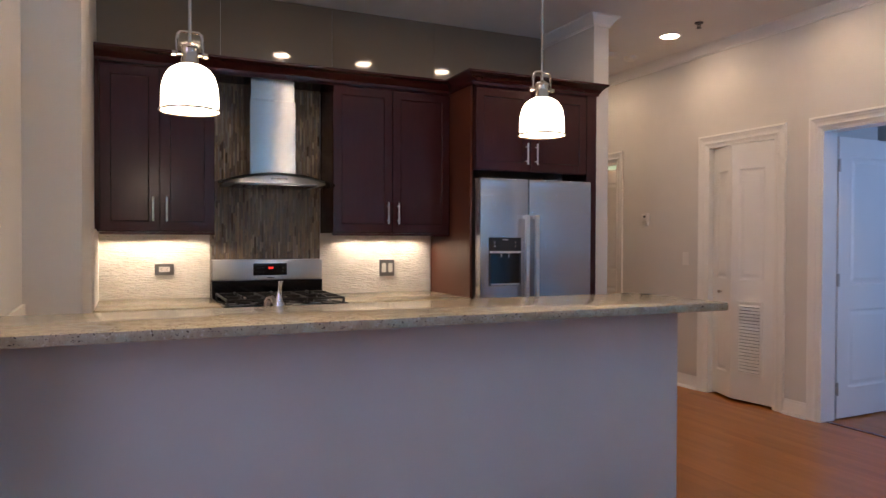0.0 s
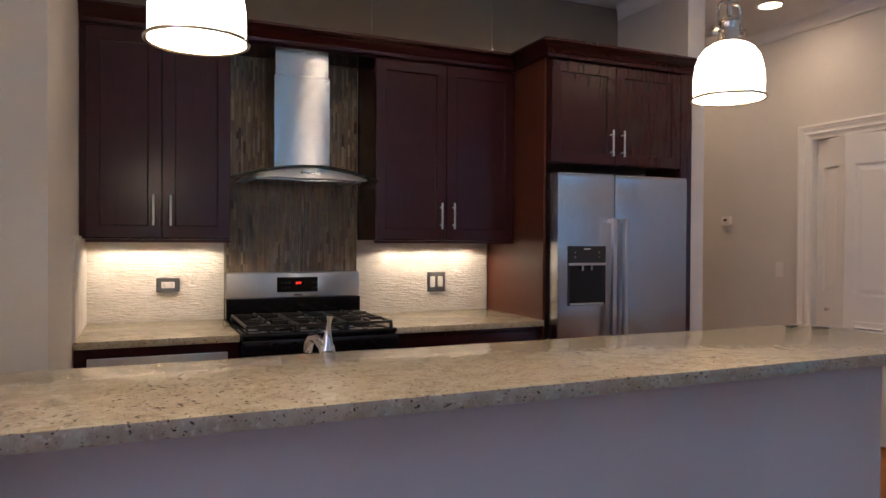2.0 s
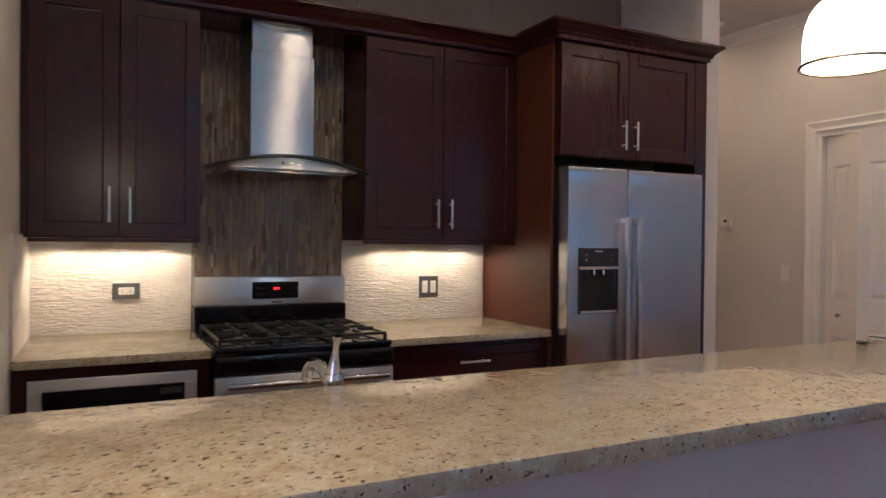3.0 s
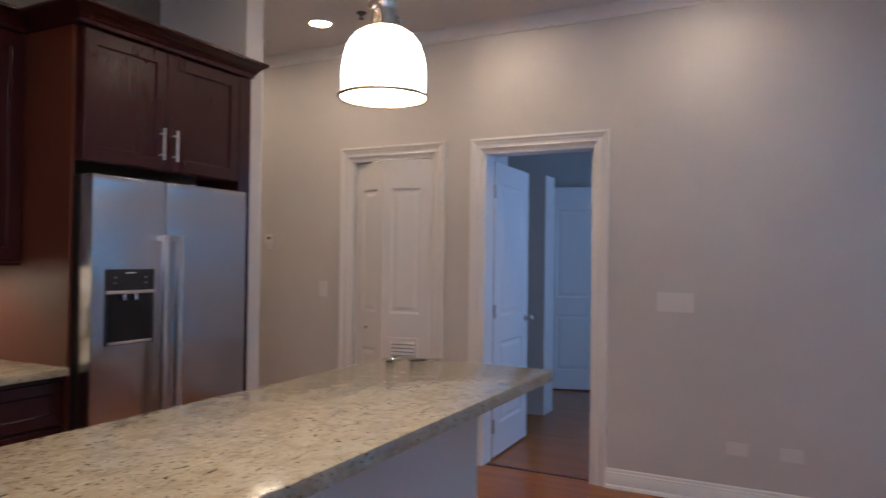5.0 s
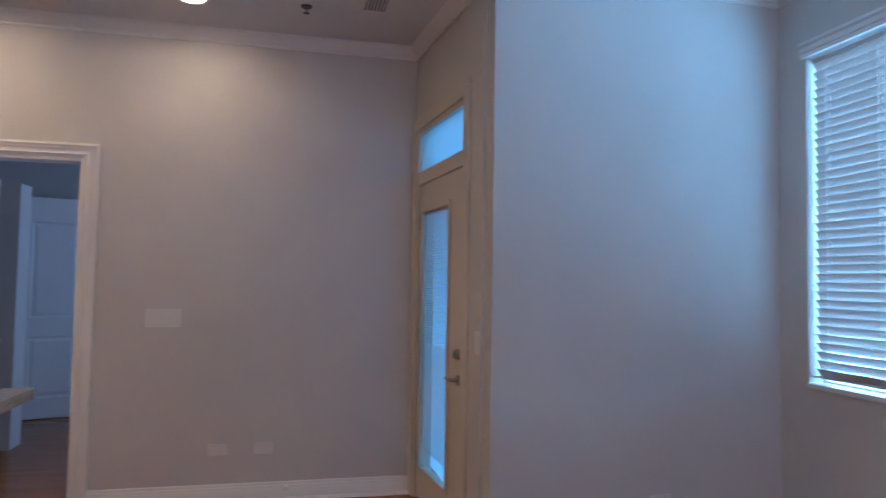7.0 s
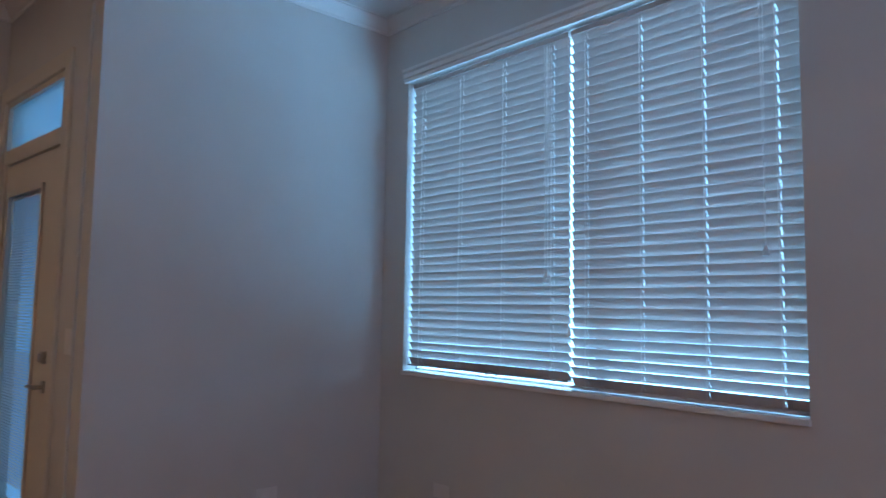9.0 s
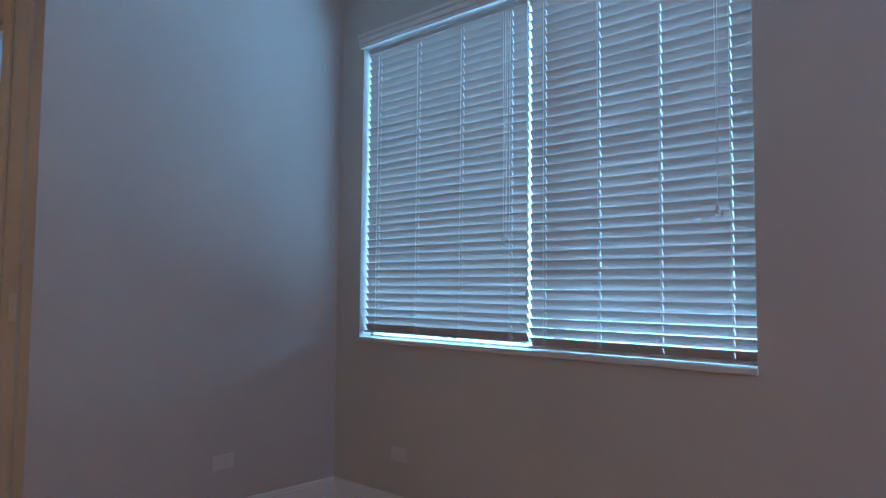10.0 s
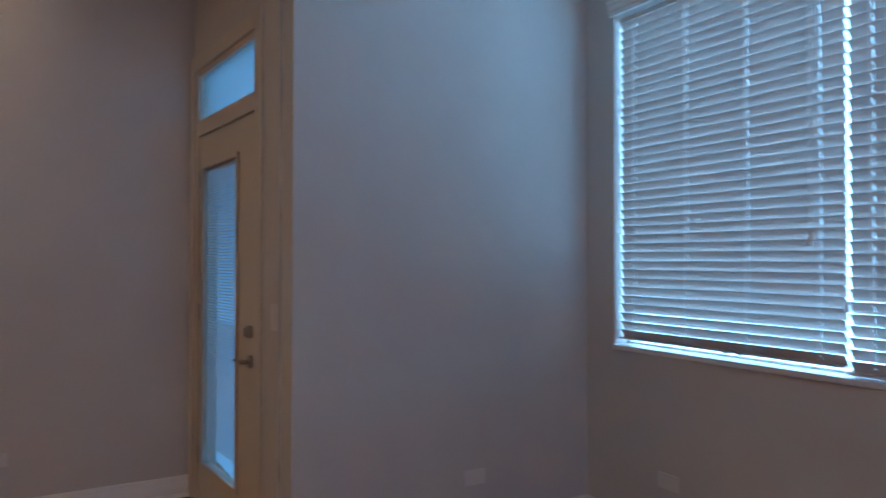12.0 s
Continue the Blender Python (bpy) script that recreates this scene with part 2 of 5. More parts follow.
def sweep(bm, profile, a, b, out, mitre0=0.0, mitre1=0.0):
    """Runs a moulding profile of (out, up) points straight from a to b; out is the way it sticks out; mitre lengthens the ends per metre stuck out."""
    a, b, out = Vector(a), Vector(b), Vector(out).normalized()
    along = (b - a).normalized()
    up = Vector((0, 0, 1))
    if abs(along.z) > 0.5:
        up = along.cross(out)
    va = [bm.verts.new(a + out * o + up * u - along * (mitre0 * o)) for o, u in profile]
    vb = [bm.verts.new(b + out * o + up * u + along * (mitre1 * o)) for o, u in profile]
    n = len(profile)
    for i in range(n):
        bm.faces.new((va[i], va[(i + 1) % n], vb[(i + 1) % n], vb[i]))
    bm.faces.new(va[::-1]); bm.faces.new(vb)
    bmesh.ops.recalc_face_normals(bm, faces=bm.faces[:])
    return bm


def tube(bm, points, r, n=10):
    """A round tube through the points."""
    pts = [Vector(p) for p in points]
    rings = []
    for i, p in enumerate(pts):
        d = (pts[min(i + 1, len(pts) - 1)] - pts[max(i - 1, 0)]).normalized()
        rot = d.to_track_quat("Z", "Y").to_matrix()
        rr = r[i] if isinstance(r, (list, tuple)) else r
        rings.append([bm.verts.new(p + rot @ Vector((rr * math.cos(2 * math.pi * k / n), rr * math.sin(2 * math.pi * k / n), 0))) for k in range(n)])
    for a, b in zip(rings, rings[1:]):
        for k in range(n):
            bm.faces.new((a[k], a[(k + 1) % n], b[(k + 1) % n], b[k]))
    bm.faces.new(rings[0][::-1]); bm.faces.new(rings[-1])
    bmesh.ops.recalc_face_normals(bm, faces=bm.faces[:])
    return bm


def mesh(name, bm, mat, smooth=False):
    me = bpy.data.meshes.new(name)
    bm.to_mesh(me)
    bm.free()
    me.materials.append(mat)
    if smooth:
        me.polygons.foreach_set("use_smooth", [True] * len(me.polygons))
        me.set_sharp_from_angle(angle=radians(35))
    return me


def solid(name, bm, mat, label="", category="", group="", kind="", smooth=False):
    """A top-level object of one mesh."""
    return tagged(new(name, mesh(name, bm, mat, smooth)), label, category, group, kind)


def thing(name, at, label="", category="", group="", kind=""):
    """An empty at the thing's base; its parts are made in the thing's own coordinates."""
    ob = new(name)
    ob.empty_display_size = 0.1
    ob.location = at
    return tagged(ob, label, category, group, kind)


def part(name, bm, mat, parent, label="", smooth=False, world=True):
    """One mesh under a thing or part; with world, the bmesh is in world metres."""
    ob = new(name, mesh(name, bm, mat, smooth))
    ob.parent = parent
    if world:
        p = parent
        off = Vector((0, 0, 0))
        while p is not None:
            off += p.location
            p = p.parent
        ob.location = -off
    return tagged(ob, label)


# ---- the plan ----
H = 3.0                     # ceiling
XR = 4.54                   # long wall with the doors
YB = 5.0                    # kitchen back wall
XK = -0.212                  # kitchen's own left wall
XL = -0.44                  # left wall beside the sink
YD = 0.64                   # wall of the entry door
XT = 3.12                   # return wall beside the window
YW = -1.08                  # window wall
XC0, XC1, YC0 = 3.145, 3.28, 4.31   # wall end beside the fridge
T = 0.14                    # wall thickness
DOOR_A, DOOR_B, DOOR_H = 2.71, 3.48, 2.128      # bedroom doorway
CL_A, CL_B = 3.86, 4.56                         # closet doorway
HALL_A, HALL_B = 5.77, 6.55                     # doorway far down the hall
WIN_A, WIN_B, WIN_C, WIN_D = 0.765, 2.918, 0.925, 2.58
SW_A, SW_B = -0.45, 1.05                         # unseen window added in the west wall for light
EX_A, EX_B, EX_C = 3.52, 4.47, 2.41             # entry door and transom
YC = 0.525                                      # near end of the skewed entry wall
SKEW = Matrix.Translation((XR, YD, 0)) @ pose(0, 0, 0, 0, 0, math.degrees(math.atan2(YD - YC, XR - XT))) @ Matrix.Translation((-XR, -YD, 0))


def skew(ob):
    """Turns what was built square with the long wall into line with the skewed entry wall."""
    ob.matrix_basis = SKEW @ Matrix.Translation(ob.location)
    return ob



def wall(name, axis, face, back, u0, u1, z0, z1, holes, mat=WALL):
    """A wall across x or y between two planes, with holes (u0, u1, z0, z1) through it."""
    bm = bmesh.new()
    us = sorted({u0, u1, *[h[0] for h in holes], *[h[1] for h in holes]})
    for a, b in zip(us, us[1:]):
        cuts = sorted((h[2], h[3]) for h in holes if h[0] <= a + 1e-6 and h[1] >= b - 1e-6)
        z = z0
        for c, d in cuts + [(z1, z1)]:
            if c - z > 1e-4:
                if axis == "x":
                    box(bm, face, back, a, b, z, c)
                else:
                    box(bm, a, b, face, back, z, c)
            z = d
    return solid(name, bm, mat, kind="structure", category="wall")


wall("wall_east", "x", XR, XR + T, YD - T, 7.4, 0, H, [(DOOR_A, DOOR_B, 0, DOOR_H), (CL_A, CL_B, 0, DOOR_H), (HALL_A, HALL_B, 0, DOOR_H)])
skew(wall("wall_entry", "y", YD, YD - 0.07, XT + T, XR, 0, H, [(EX_A, EX_B, 0, EX_C)]))
wall("wall_return", "x", XT, XT + T, YW, YC, 0, H, [])
wall("wall_window", "y", YW, YW - T, -1.7, XT + T, 0, H, [(WIN_A, WIN_B, WIN_C, WIN_D)])
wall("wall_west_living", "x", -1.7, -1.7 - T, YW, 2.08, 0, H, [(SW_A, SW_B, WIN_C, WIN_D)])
wall("wall_west_stub", "y", 2.08, 2.08 + T, -1.7 - T, XL, 0, H, [])
wall("wall_west_sink", "x", XL, XL - T, 2.22, 3.47, 0, H, [])
wall("wall_west_kitchen", "x", XK, XK - T - 0.1, 3.47, YB, 0, H, [])
wall("wall_kitchen", "y", YB, YB + T, XK - T, XC1, 0, H, [])
wall("wall_fridge_end", "x", XC0, XC1, YC0, YB, 0, H, [])
wall("wall_hall", "x", XC0, XC1, YB + T, 7.4, 0, H, [])
wall("wall_hall_end", "y", 7.4, 7.4 + T, 3.04, XR + T, 0, H, [])
# bedroom beyond the doorway, with its own window towards the daylight
wall("wall_bedroom_south", "y", 0.9, 0.9 - T, XR + T, 7.7, 0, H, [(5.2, 7.1, 0.9, 2.5)])
wall("wall_bedroom_north", "y", 5.6, 5.6 + T, XR + T, 7.7, 0, H, [])
wall("wall_bedroom_east", "x", 7.7, 7.7 + T, 0.9 - T, 5.6 + T, 0, H, [])
wall("wall_closet_north", "y", 4.72, 4.72 + 0.08, XR + T, 5.35, 0, H, [])
wall("wall_closet_south", "y", 3.66, 3.66 + 0.08, XR + T, 5.35, 0, H, [])
wall("wall_closet_back", "x", 5.35, 5.43, 3.66, 4.80, 0, H, [])
wall("wall_bedroom_stub", "y", 3.60, 3.81, 6.20, 6.45, 0, 2.16, [])
wall("wall_bath", "x", 5.9, 6.0, 5.6 + T, 7.4, 0, H, [])

solid("ceiling", boxes((-1.9, 9.4, YW - T, 7.6, H, H + 0.12)), CEILING, kind="structure", category="ceiling")
subfloor = solid("floor", boxes((-1.9, 9.4, YW - T, 7.6, -0.15, -0.015)), DARK, "reddish brown oak strip floor, satin finish", "floor", kind="structure")

# bar half wall
solid("half_wall", boxes((XL, 2.255, 2.475, 2.60, 0, 1.02)), BAR_PAINT, "painted half wall under the breakfast bar", "half wall", kind="structure")

BASE = [(0, 0), (0.016, 0), (0.016, 0.105), (0.013, 0.112), (0.013, 0.125), (0.008, 0.132), (0.008, 0.148), (0.004, 0.156), (0, 0.158)]
BASE = [(o, 0.74 * u) for o, u in BASE]
SHOE = [(0.016, 0), (0.034, 0), (0.032, 0.010), (0.026, 0.018), (0.016, 0.021)]
CROWN = [(0, -0.105), (0.010, -0.105), (0.013, -0.094), (0.013, -0.085), (0.022, -0.078), (0.034, -0.060), (0.050, -0.040), (0.066, -0.026), (0.074, -0.018), (0.078, -0.016), (0.078, -0.004), (0.085, -0.002), (0.085, 0), (0, 0)]
CROWN = [(0.78 * o, 0.78 * u) for o, u in CROWN]
CASING = [(0, 0), (0, 0.09), (0.020, 0.09), (0.022, 0.075), (0.018, 0.068), (0.018, 0.058), (0.014, 0.052), (0.014, 0.030), (0.018, 0.022), (0.012, 0.012), (0.008, 0.0)]


def skirting(name, a, b, out):
    bm = bmesh.new()
    sweep(bm, BASE, (*a, 0), (*b, 0), (*out, 0))
    sweep(bm, SHOE, (*a, 0), (*b, 0), (*out, 0))
    return solid(name, bm, TRIM, kind="structure", category="baseboard", smooth=True)


E_, W_, N_, S_ = (1, 0), (-1, 0), (0, 1), (0, -1)
CAS = 0.09
skirting("baseboard", (XR, YD), (XR, DOOR_A - CAS), W_)
skirting("baseboard", (XR, DOOR_B + CAS), (XR, CL_A - CAS), W_)
skirting("baseboard", (XR, CL_B + CAS), (XR, HALL_A - CAS), W_)
skirting("baseboard", (XT, YW), (XT, YC), W_)
skirting("baseboard", (-1.7, YW), (XT, YW), N_)
skew(skirting("baseboard", (XT, YD), (EX_A - 0.085, YD), N_))
skirting("baseboard", (XC1, YC0), (XC1, 7.4), E_)
skirting("baseboard", (XC0, YC0), (XC1, YC0), S_)
skirting("baseboard", (-1.7, YW), (-1.7, 2.08), E_)


def crown(a, b, out, m0=-1.0, m1=-1.0):
    bm = sweep(bmesh.new(), CROWN, (*a, H), (*b, H), (*out, 0), m0, m1)
    return solid("crown_moulding", bm, TRIM, kind="structure", category="moulding", smooth=True)


crown((XR, YD), (XR, 7.4), W_)
skew(crown((XT, YD), (XR, YD), N_, 1.0, -1.0))
crown((XT, YW), (XT, YC), W_, -1.0, 1.0)
crown((-1.7, YW), (XT, YW), N_)
crown((-1.7, YW), (-1.7, 2.08), E_)
crown((XC0, YC0), (XC0, YB), W_, 1.0, -1.0)
crown((XC0, YC0), (XC1, YC0), S_, 1.0, 1.0)
crown((XC1, YC0), (XC1, 7.4), E_, 1.0, -1.0)
crown((XL, 2.2), (XL, 3.47), E_)
crown((XK, 3.47), (XK, YB), E_)


def door_trim(name, x, a, b, top, side=-1):
    """Casing on three sides of an opening in a wall across x, with a jamb lining and stops."""
    t = thing(name, (x, a, 0), "white moulded door casing and jamb", "door frame", kind="structure")
    o = (side, 0, 0)

    def run(p, q, flip):
        bm = bmesh.new()
        prof = [(d, u) for d, u in CASING]
        p, q = Vector(p), Vector(q)
        along = (q - p).normalized()
        outw = Vector(o)
        across = Vector(flip)
        va = [bm.verts.new(p + outw * d + across * u - along * (u if abs(along.z) < 0.5 else 0)) for d, u in prof]
        vb = [bm.verts.new(q + outw * d + across * u + along * u) for d, u in prof]
        n = len(prof)
        for i in range(n):
            bm.faces.new((va[i], va[(i + 1) % n], vb[(i + 1) % n], vb[i]))
        bm.faces.new(va[::-1]); bm.faces.new(vb)
        bmesh.ops.recalc_face_normals(bm, faces=bm.faces[:])
        return bm

    part("casing", run((x, a, 0), (x, a, top), (0, -1, 0)), TRIM, t, smooth=True)
    part("casing", run((x, b, 0), (x, b, top), (0, 1, 0)), TRIM, t, smooth=True)
    part("casing", run((x, a, top), (x, b, top), (0, 0, 1)), TRIM, t, smooth=True)
    e = 0.018
    w0, w1 = x + side * 0.004, x + T + 0.004
    part("jamb", boxes((w0, w1, a, a + e, 0, top - e)), TRIM, t)
    part("jamb", boxes((w0, w1, b - e, b, 0, top - e)), TRIM, t)
    part("jamb", boxes((w0, w1, a, b, top - e, top)), TRIM, t)
    return t


solid("threshold", boxes((XR + 0.045, XR + 0.075, DOOR_A + 0.02, DOOR_B - 0.02, 0.0, 0.005, 0.002)), CHERRY_SIDE, "low dark wooden threshold in the bedroom doorway", "threshold", kind="structure")
stop = cyl(bmesh.new(), (XR - 0.015, 1.45, 0.085), (XR - 0.04, 1.45, 0.085), 0.008)
cyl(stop, (XR - 0.04, 1.45, 0.085), (XR - 0.055, 1.45, 0.085), 0.014)
solid("door_stop", stop, TRIM, "small white door stop on the baseboard", "door stop", smooth=True)
door_trim("door_frame_1", XR, DOOR_A, DOOR_B, DOOR_H)
door_trim("door_frame_2", XR, CL_A, CL_B, DOOR_H)
door_trim("door_frame_3", XR, HALL_A, HALL_B, DOOR_H)


def raised_panel(bm, u0, u1, z0, z1, y, depth=0.008):
    """A moulded panel sunk into a door face at y, facing -y: a sloped border, a sunk field and a raised middle."""
    lo = [(u0, z0, 0.0), (u0 + 0.014, z0 + 0.014, depth), (u0 + 0.026, z0 + 0.026, depth), (u0 + 0.05, z0 + 0.05, depth * 0.25)]
    rings = []
    for i, (u, z, d) in enumerate(lo):
        du, dz = u - u0, z - z0
        rings.append([bm.verts.new(c) for c in ((u0 + du, y + d, z0 + dz), (u1 - du, y + d, z0 + dz), (u1 - du, y + d, z1 - dz), (u0 + du, y + d, z1 - dz))])
    for a, b in zip(rings, rings[1:]):
        for i in range(4):
            bm.faces.new((a[i], a[(i + 1) % 4], b[(i + 1) % 4], b[i]))
    bm.faces.new(rings[-1])
    return bm


def door_face(w, h, th, panels):
    """A door leaf, local: x 0..w, y 0..th, z 0..h, both faces with sunk panels (u0, u1, z0, z1)."""
    bm = bmesh.new()
    us = sorted({0, w, *[p[0] for p in panels], *[p[1] for p in panels]})
    zs = sorted({0, h, *[p[2] for p in panels], *[p[3] for p in panels]})
    for y in (0.0, th):
        for a, b in zip(us, us[1:]):
            for c, d in zip(zs, zs[1:]):
                if any(p[0] <= a + 1e-6 and p[1] >= b - 1e-6 and p[2] <= c + 1e-6 and p[3] >= d - 1e-6 for p in panels):
                    continue
                bm.faces.new([bm.verts.new(v) for v in ((a, y, c), (b, y, c), (b, y, d), (a, y, d))])
        for p in panels:
            raised_panel(bm, *p, y, 0.008 if y == 0.0 else -0.008)
    for q in (((0, 0, 0), (0, th, 0), (0, th, h), (0, 0, h)), ((w, 0, 0), (w, th, 0), (w, th, h), (w, 0, h)), ((0, 0, h), (w, 0, h), (w, th, h), (0, th, h)), ((0, 0, 0), (w, 0, 0), (w, th, 0), (0, th, 0))):
        bm.faces.new([bm.verts.new(v) for v in q])
    bmesh.ops.remove_doubles(bm, verts=bm.verts[:], dist=1e-5)
    bmesh.ops.recalc_face_normals(bm, faces=bm.faces[:])
    return bm


def knob(bm, x, y, z, side):
    """A round door knob on a rose that sticks out along side * y."""
    cyl(bm, (x, y, z), (x, y + side * 0.008, z), 0.024)
    cyl(bm, (x, y + side * 0.012, z), (x, y + side * 0.038, z), 0.009)
    bmesh.ops.create_uvsphere(bm, u_segments=16, v_segments=10, radius=0.026, matrix=Matrix.Translation((x, y + side * 0.05, z)) @ Matrix.Diagonal((1, 0.7, 1, 1)))
    return bm


def hinges(door, zs, x, y):
    for z in zs:
        bm = boxes((x - 0.012, x + 0.012, y - 0.004, y + 0.004, z - 0.045, z + 0.045))
        cyl(bm, (x, y - 0.006, z - 0.048), (x, y - 0.006, z + 0.048), 0.006, n=10)
        part("hinge", bm, BRASS_DARK, door, "satin nickel butt hinge", world=False)


# bedroom door, swung wide open into the bedroom
w = DOOR_B - DOOR_A - 0.045
door = thing("door_1", (XR + T + 0.01, DOOR_B - 0.02, 0.012), "white two-panel interior door standing open into the bedroom", "door", kind="structure")
door.matrix_basis = pose(XR + T + 0.022, DOOR_B - 0.022, 0.012, 0, 0, 1.5)
part("leaf", door_face(w, 2.07, 0.035, [(0.13, w - 0.13, 0.22, 0.80), (0.13, w - 0.13, 0.98, 1.93)]), DOOR_WHITE, door, world=False)
part("door_handle", knob(knob(bmesh.new(), w - 0.06, 0.0, 0.93, -1), w - 0.06, 0.035, 0.93, 1), BRASS_DARK, door, "satin nickel knob", smooth=True, world=False)
hinges(door, (0.22, 1.02, 1.86), 0.0, -0.001)

# closet bifold: a narrow leaf and a broad one with a louvred vent, standing a little open
def bifold_leaf(name, at, yaw, w, panels):
    d = thing(name, at, "white bifold closet door leaf, slightly folded open", "closet door", "closet bifold", "structure")
    d.matrix_basis = pose(*at, 0, 0, yaw)
    part("leaf", door_face(w, 2.082, 0.03, panels), DOOR_WHITE, d, world=False)
    return d


fold = Vector((XR - 0.05, 4.245))
pa, pb = Vector((XR + 0.05, CL_B - 0.022)), Vector((XR + 0.006, CL_A + 0.022))
va, vb = fold - pa, pb - fold
wa, wb = va.length - 0.003, vb.length - 0.003
leaf_a = bifold_leaf("door_2", (pa.x, pa.y, 0.02), math.degrees(math.atan2(va.y, va.x)), wa, [(0.07, wa - 0.07, 0.20, 0.72), (0.07, wa - 0.07, 0.98, 1.88)])
kb = bmesh.new()
cyl(kb, (wa / 2, 0.0, 0.87), (wa / 2, -0.02, 0.87), 0.006)
bmesh.ops.create_uvsphere(kb, u_segments=14, v_segments=10, radius=0.014, matrix=Matrix.Translation((wa / 2, -0.026, 0.87)))
part("door_handle", kb, BRASS_DARK, leaf_a, "small nickel knob", smooth=True, world=False)
leaf_b = bifold_leaf("door_3", (fold.x, fold.y, 0.02), math.degrees(math.atan2(vb.y, vb.x)), wb, [(0.06, wb - 0.075, 0.98, 1.88)])
va0, va1 = 0.055, wb - 0.085
vent = part("vent_frame", boxes((va0, va1, -0.012, 0.0, 0.21, 0.235, 0.002), (va0, va1, -0.012, 0.0, 0.785, 0.81, 0.002), (va0, va0 + 0.022, -0.012, 0.0, 0.235, 0.785, 0.002), (va1 - 0.022, va1, -0.012, 0.0, 0.235, 0.785, 0.002)), DOOR_WHITE, leaf_b, "white louvred vent", world=False)
# dark sheet on the leaf's face paints the shade between the louvres
part("vent_back", boxes((va0 + 0.022, va1 - 0.022, -0.002, -0.001, 0.235, 0.785)), DARK, leaf_b, "near-black sheet behind the louvres, standing in for the shaded gap", world=False)
louvre = None
for i in range(21):
    z = 0.250 + i * 0.0262
    if louvre is None:
        bm = bmesh.new()
        box(bm, va0 + 0.022, va1 - 0.022, -0.0125, 0.0125, -0.0018, 0.0018)
        louvre = mesh("louvre", bm, DOOR_WHITE)
    ob = new("louvre", louvre)
    ob.parent = leaf_b
    ob.matrix_basis = pose(0, -0.010, z, 48, 0, 0)

# hall door, ajar into a lit bath
hd = thing("door_4", (XR + 0.05, HALL_A + 0.02, 0.012), "cream panel door standing ajar down the hall", "door", kind="structure")
hd.matrix_basis = pose(XR + 0.06, HALL_B - 0.02, 0.012, 0, 0, -60)
part("leaf", door_face(0.74, 2.07, 0.035, [(0.12, 0.62, 0.22, 0.80), (0.12, 0.62, 0.98, 1.93)]), DOOR_WHITE, hd, world=False)

# doors seen inside the bedroom
bd = thing("door_5", (7.35, 3.95, 0.012), "white panel closet door in the bedroom", "door", kind="structure")
bd.matrix_basis = pose(7.42, 3.99, 0.012, 0, 0, -72)
part("leaf", door_face(0.62, 2.17, 0.035, [(0.10, 0.52, 0.20, 0.80), (0.10, 0.52, 0.98, 1.93)]), DOOR_WHITE, bd, world=False)
part("door_handle", knob(bmesh.new(), 0.56, 0.0, 0.93, -1), BRASS_DARK, bd, smooth=True, world=False)


# ---- entry door with blind behind its glass, and transom ----
ent = thing("door_6", (EX_A, YD, 0), "cream entry door with a full glass lite and inner mini blind", "door", kind="structure")
DX0, DX1, DZ = EX_A + 0.03, EX_B - 0.03, 2.04
DY = YD - 0.012
GX0, GX1, GZ0, GZ1 = 3.815, 4.375, 0.22, 1.86
part("frame", boxes((EX_A, DX0 - 0.003, YD - 0.07, YD + 0.004, 0, EX_C), (DX1 + 0.003, EX_B, YD - 0.07, YD + 0.004, 0, EX_C), (DX0, DX1, YD - 0.07, YD + 0.002, DZ + 0.006, DZ + 0.09), (DX0, DX1, YD - 0.07, YD + 0.002, EX_C - 0.03, EX_C)), EXT_DOOR, ent)
part("casing", boxes((EX_A - 0.085, EX_A - 0.003, YD, YD + 0.02, 0, EX_C + 0.085, 0.005)), EXT_DOOR, ent)
part("casing", boxes((EX_B + 0.003, XR - 0.002, YD, YD + 0.02, 0, EX_C + 0.085, 0.005)), EXT_DOOR, ent)
part("casing", boxes((EX_A - 0.003, EX_B + 0.003, YD, YD + 0.02, EX_C + 0.003, EX_C + 0.085, 0.005)), EXT_DOOR, ent)
part("leaf", boxes((DX0, GX0, DY - 0.045, DY, 0.012, DZ), (GX1, DX1, DY - 0.045, DY, 0.012, DZ), (GX0, GX1, DY - 0.045, DY, 0.012, GZ0), (GX0, GX1, DY - 0.045, DY, GZ1, DZ)), EXT_DOOR, ent)
f = 0.022
part("lite_frame", boxes((GX0 - f, GX0 + 0.004, DY, DY + 0.012, GZ0 - f, GZ1 + f, 0.003), (GX1 - 0.004, GX1 + f, DY, DY + 0.012, GZ0 - f, GZ1 + f, 0.003), (GX0 + 0.004, GX1 - 0.004, DY, DY + 0.012, GZ0 - f, GZ0 + 0.004, 0.003), (GX0 + 0.004, GX1 - 0.004, DY, DY + 0.012, GZ1 - 0.004, GZ1 + f, 0.003)), EXT_DOOR, ent)
pane = part("pane", boxes((GX0, GX1, DY - 0.014, DY - 0.010, GZ0, GZ1)), GLASS, ent)
pane.visible_shadow = False
tp = part("pane", boxes((DX0, DX1, YD - 0.022, YD - 0.018, DZ + 0.09, EX_C - 0.03)), FROST, ent, "transom pane")
tp.visible_shadow = False
lever = cyl(cyl(bmesh.new(), (3.62, DY, 0.87), (3.62, DY + 0.012, 0.87), 0.030), (3.62, DY + 0.012, 0.87), (3.62, DY + 0.05, 0.87), 0.010)
tube(lever, [(3.62, DY + 0.048, 0.87), (3.66, DY + 0.052, 0.872), (3.72, DY + 0.05, 0.868)], [0.011, 0.010, 0.007])
